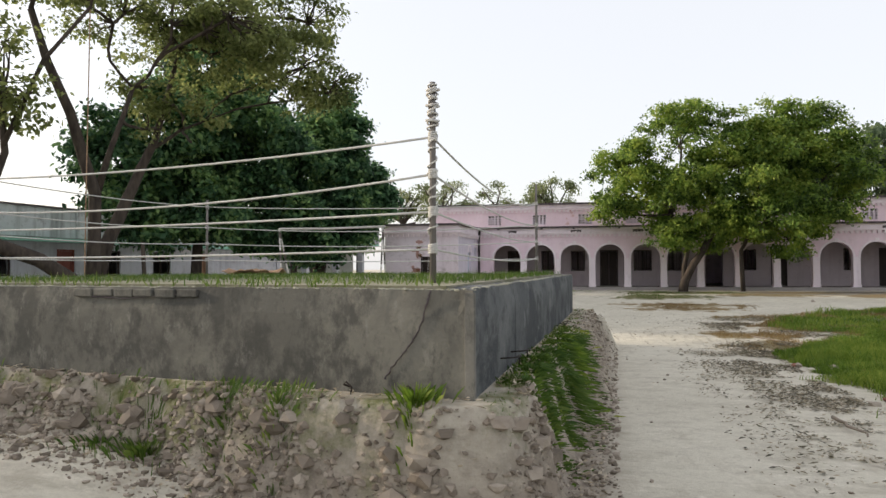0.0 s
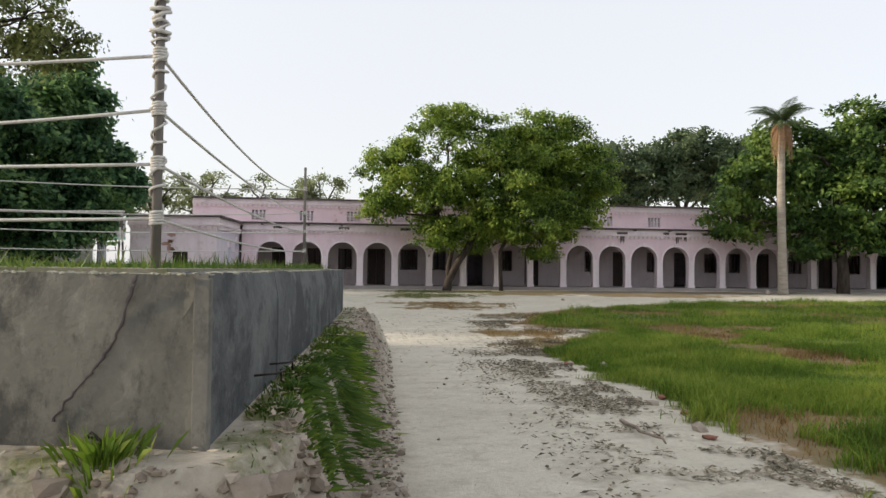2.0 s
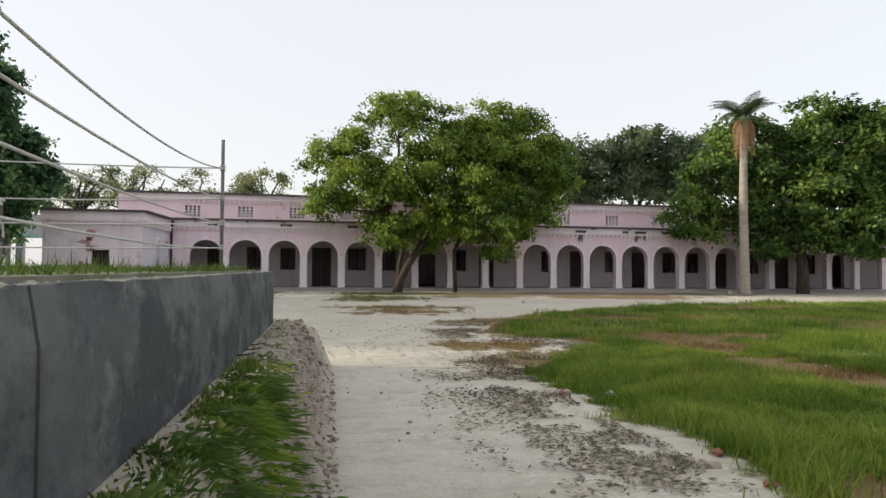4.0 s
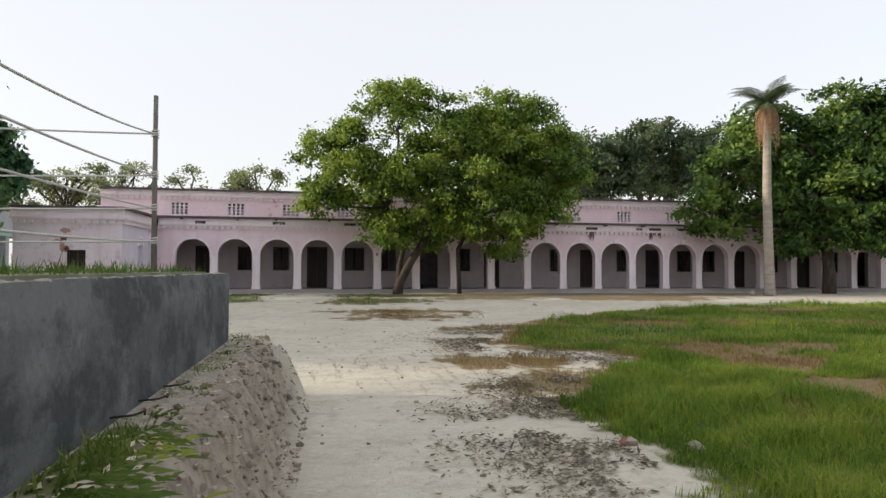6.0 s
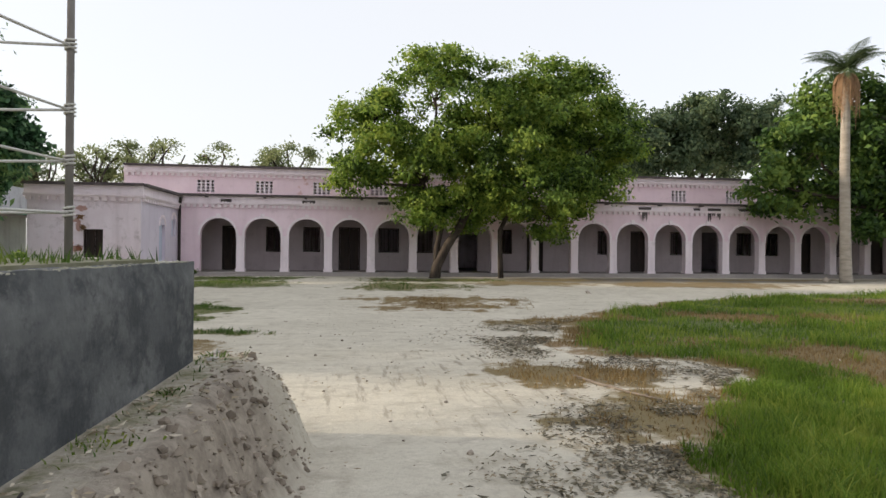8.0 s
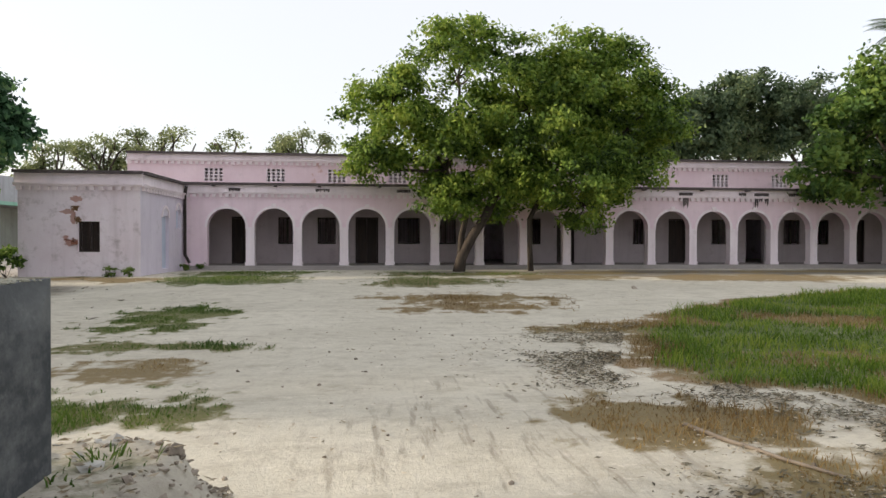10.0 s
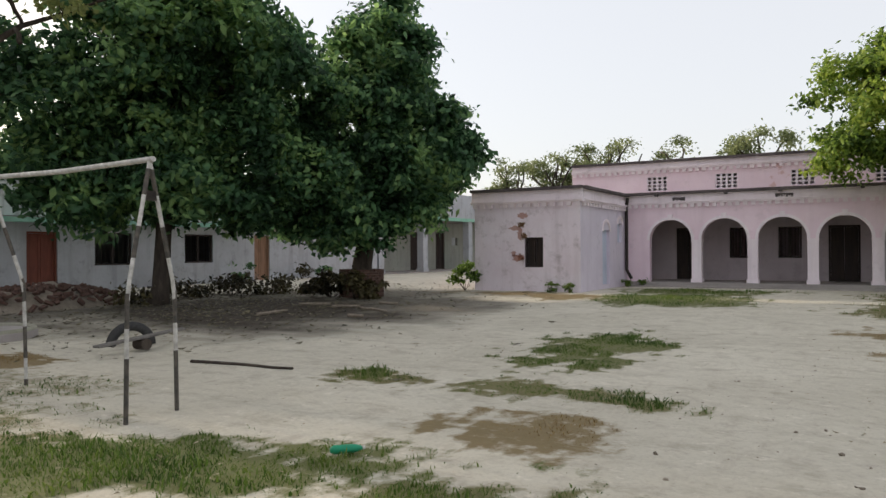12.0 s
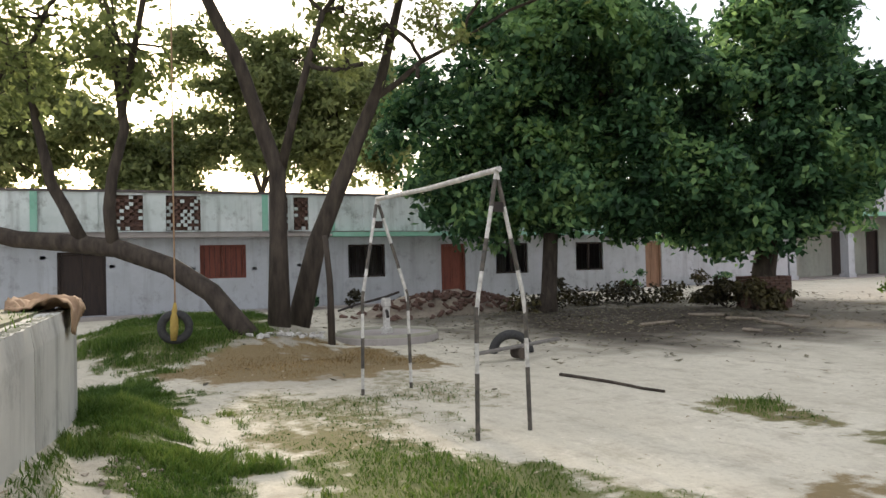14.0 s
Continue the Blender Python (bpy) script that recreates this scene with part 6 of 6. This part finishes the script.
def tuft(x, y, n, tall, wide, seed, over=0.0):
    """Grass blades from one root; over makes them hang outwards from the wall, down the bank."""
    rng = np.random.default_rng(seed)
    v, f = [], []
    for k in range(n):
        a, r = rng.uniform(0, 6.28), abs(rng.normal(0, wide))
        bx, by = x + r * math.cos(a), y + r * math.sin(a)
        if float(platform_gap(np.array([bx]), np.array([by]))[0]) < 0.01:
            continue
        h, w = tall * rng.uniform(0.4, 1.1), rng.uniform(0.0025, 0.005)
        lean = rng.uniform(0.1, 0.8) * h
        ex, ey = math.cos(a) * lean + over * h * rng.uniform(0.5, 1.2), math.sin(a) * lean
        if y < 4.3 and over:
            ex, ey = ey, -ex
        c, d = math.cos(a + 1.5) * w, math.sin(a + 1.5) * w
        z0, z1, z2 = near(bx, by) - 0.01, near(bx + ex * 0.45, by + ey * 0.45), near(bx + ex, by + ey)
        rise = h * (1 - 0.75 * min(over, 1.0))
        m = max(z0 + rise * 0.6 - 0.15 * over * h, z1 + 0.015)
        i = len(v)
        v += [(bx - c, by - d, z0), (bx + c, by + d, z0), (bx + ex * 0.45 + c, by + ey * 0.45 + d, m), (bx + ex, by + ey, max(z2 + 0.01, z0 + rise * rng.uniform(0.7, 1.0) - 0.5 * over * h))]
        f += [(i, i + 1, i + 2), (i, i + 2, i + 3)]
    me = bpy.data.meshes.new("grass_tuft")
    me.from_pydata(v, [], f)
    tagged(part("grass_tuft", me, LOW_GRASS if seed % 5 else GRASS), "tuft of wild grass at the foot of the platform wall", "grass tuft", "grass tufts on the bank", kind="stuff")


for k, (x, y, n, h, w, o) in enumerate(((-0.90, 3.78, 130, 0.12, 0.08, 0), (-1.75, 3.85, 140, 0.1, 0.16, 0), (-2.15, 3.98, 130, 0.09, 0.15, 0), (-2.75, 4.05, 150, 0.13, 0.1, 0), (-3.10, 4.1, 120, 0.1, 0.14, 0), (-4.40, 4.35, 110, 0.11, 0.1, 0),
                                        (-0.40, 4.6, 160, 0.08, 0.12, 0.2), (-0.36, 5.3, 160, 0.09, 0.15, 0.3), (-0.26, 6.1, 200, 0.12, 0.13, 0.8), (-0.18, 6.8, 260, 0.14, 0.13, 0.9), (-0.23, 7.5, 280, 0.15, 0.15, 0.9), (-0.16, 8.2, 220, 0.13, 0.13, 0.8),
                                        (-0.28, 8.9, 240, 0.12, 0.16, 0.5), (-0.29, 9.7, 240, 0.11, 0.14, 0.4), (-0.26, 10.5, 200, 0.1, 0.13, 0.3), (-0.25, 11.4, 160, 0.08, 0.12, 0.2), (-0.23, 12.4, 130, 0.08, 0.1, 0), (-0.20, 13.6, 130, 0.13, 0.08, 0))):
    tuft(x, y, int(n * (1.8 if y < 8.4 else 0.25)), h * (1.0 if y < 8.4 else 0.6), w, 100 + k, o)
lg = np.random.default_rng(77)
for k in range(22):
    y = 4.9 + 4.3 * k / 21 + lg.normal() * 0.06
    tuft(-0.6 + 0.0282 * (y - 3.9) + lg.uniform(0.1, 0.3), y, 210, lg.uniform(0.07, 0.12), 0.11, 140 + k, lg.uniform(0.2, 0.9))

# ---- small things ----
bottle = thing("plastic_bottle", (-2.87, 17.88, 0.04), "crushed green plastic bottle lying on the grass", "bottle")
bz = near(-2.87, 17.88) + 0.05
EW = Frame(*PLATFORM[0], PLATFORM[1][0] - PLATFORM[0][0], PLATFORM[1][1] - PLATFORM[0][1])
part("body", Shape().tube([(-2.98, 17.77, bz), (-2.96, 17.79, bz), (-2.84, 17.91, bz), (-2.81, 17.94, bz), (-2.79, 17.96, bz)], [0.02, 0.038, 0.036, 0.026, 0.013], 12), GREEN_PLASTIC, bottle, smooth=True)
part("cap", Shape().tube([(-2.789, 17.961, bz), (-2.775, 17.975, bz)], 0.016, 10), WHITE_PAINT, bottle)
SW = Frame(*PLATFORM[3], PLATFORM[0][0] - PLATFORM[3][0], PLATFORM[0][1] - PLATFORM[3][1])
LS = math.hypot(PLATFORM[0][0] - PLATFORM[3][0], PLATFORM[0][1] - PLATFORM[3][1])


def iron_hoop(shape):
    tagged(part("iron_hoop", shape, IRON, smooth=True), "bent rusty iron bar sticking out of the wall", "iron bar", "iron bars in the platform wall")


for s, z in ((5.74, 0.735), (6.24, 0.72), (6.83, 0.70), (1.54, 0.87), (1.06, 0.88)):
    hoop = Shape().tube([EW.at(s - 0.11, -0.02, z), EW.at(s - 0.1, 0.1, z + 0.01), EW.at(s, 0.13, z + 0.012), EW.at(s + 0.1, 0.1, z), EW.at(s + 0.12, 0.1, z - 0.06)], 0.0055, 7)
    iron_hoop(hoop)
for s in (0.79, 0.39):
    iron_hoop(Shape().tube([SW.at(LS - s, -0.02, 0.79), SW.at(LS - s, 0.07, 0.82), SW.at(LS - s + 0.03, 0.09, 0.84), SW.at(LS - s + 0.06, 0.08, 0.81), SW.at(LS - s + 0.05, 0.07, 0.76)], 0.0055, 7))
cloth, cn = Shape(), 22
for j in range(cn):
    for i in range(cn):
        u, v = i / (cn - 1), j / (cn - 1)
        x, y = -7.75 + 1.25 * u, 13.75 + 0.66 * v
        edge = 13.49 - (x + 0.33) * 0.1152
        over = max(0.0, y - edge - 0.02)
        z = PLAT_TOP + 0.03 + 0.07 * (0.6 + float(wave(x, y, 0.13, 3)))
        cloth.v.append((x, min(y, edge + 0.05), z - over * 1.6))
for j in range(cn - 1):
    for i in range(cn - 1):
        k = j * cn + i
        cloth.f.append((k, k + 1, k + cn + 1, k + cn))
sack = tagged(part("sackcloth", cloth, SACK, smooth=True), "crumpled brown sackcloth draped over the platform's corner", "cloth")
sol = sack.modifiers.new("thickness", "SOLIDIFY")
sol.thickness = 0.012
# cracks in the platform's south face: loose lips of render along an open line
for run in ([(0.265, 1.375), (0.275, 1.33), (0.30, 1.22), (0.34, 1.13), (0.40, 1.05), (0.45, 0.99), (0.52, 0.91), (0.56, 0.84)], [(3.0, 1.36), (2.9, 1.31), (2.6, 1.3), (2.3, 1.32), (2.0, 1.345)]):
    cr, jag = Shape(), np.random.default_rng(len(run))
    fine = [(s0 + (s1 - s0) * i / 5 + jag.normal() * 0.004, z0 + (z1 - z0) * i / 5) for (s0, z0), (s1, z1) in zip(run, run[1:]) for i in range(5)]
    pts = [SW.at(LS - s, 0.003, z) for s, z in fine]
    part("crack", cr.tube(pts, [jag.uniform(0.002, 0.008) for _ in pts], 5), BLACKENED, plat)
for k, (x, y, s) in enumerate(((1.6, 13.4, 0.035), (8.55, 30.25, 0.12), (21.7, 36.5, 0.2), (3.0, 11.3, 0.06), (3.4, 11.0, 0.09), (2.9, 7.2, 0.07), (3.0, 8.4, 0.06))):
    ob = new("loose_stone", lump(lrng, s))
    ob.data.materials.append(CLOD)
    ob.matrix_basis = pose(x, y, near(x, y) + s * 0.3)
    tagged(ob, "loose lump of stone lying on the sand", "stone", "loose stones in the yard")
shard_mesh = [lump(lrng, 1.0, 0.35) for _ in range(3)]
for m in shard_mesh:
    m.materials.append(BRICK)
for k, (x, y, s) in enumerate(((-0.9, 3.52, 0.035), (3.24, 8.71, 0.09), (2.84, 6.92, 0.08), (3.12, 7.94, 0.07), (2.95, 11.3, 0.09), (3.79, 10.96, 0.08))):
    ob = new("brick_shard", shard_mesh[k % 3])
    ob.matrix_basis = pose(x, y, near(x, y) + s * 0.2, 6, 4, 57 * k) @ Matrix.Diagonal((s, s * 0.7, s, 1))
    tagged(ob, "broken piece of red brick lying on the ground", "brick shard", "brick shards in the yard")
corner = Shape()
SW.box(corner, LS - 0.05, LS + 0.008, 0.001, 0.009, 0.5, PLAT_TOP - 0.02)
EW.box(corner, 0.0, 0.04, 0.001, 0.008, 0.5, PLAT_TOP - 0.02)
part("corner_strip", corner, FILLET, plat, "paler cement fillet along the corner", bevel=0.004)
# bricks laid bare under the rim
for k in range(6):
    s = 1.95 + 0.19 * k
    b = Shape()
    SW.box(b, LS - s - 0.17, LS - s, -0.02, 0.012 + 0.004 * (k % 3), 1.315 - 0.006 * (k % 2), 1.368)
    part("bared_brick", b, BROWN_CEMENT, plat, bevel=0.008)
grng = np.random.default_rng(8)
gv, gf = [], []
for k in range(16000):
    x, y = grng.uniform(-7.2, -0.5), grng.uniform(4.1, 14.0)
    if x > -0.82 + 0.028 * (y - 3.9) or y < 3.98 - (x + 0.6) * 0.185 or y > 13.4 - (x + 0.33) * 0.1152 or float(wave(x, y, 0.9, 2)) + grng.random() < 0.25:
        continue
    rim = min(-0.6 + 0.028 * (y - 3.9) - x, y - 3.9 + (x + 0.6) * 0.185)
    h, a, n = grng.uniform(0.02, 0.07) + (0.05 * grng.random() if rim < 0.55 else 0.0), grng.uniform(0, 6.28), len(gv)
    dx, dy = 0.006 * math.cos(a), 0.006 * math.sin(a)
    gv += [(x - dx, y - dy, PLAT_TOP), (x + dx, y + dy, PLAT_TOP), (x + grng.normal() * 0.03, y + grng.normal() * 0.03, PLAT_TOP + 0.01 + h)]
    gf.append((n, n + 1, n + 2))
me = bpy.data.meshes.new("platform_grass")
me.from_pydata(gv, [], gf)
tagged(part("platform_grass", me, LOW_GRASS), "thin green grass over the platform's top", "grass", kind="stuff")
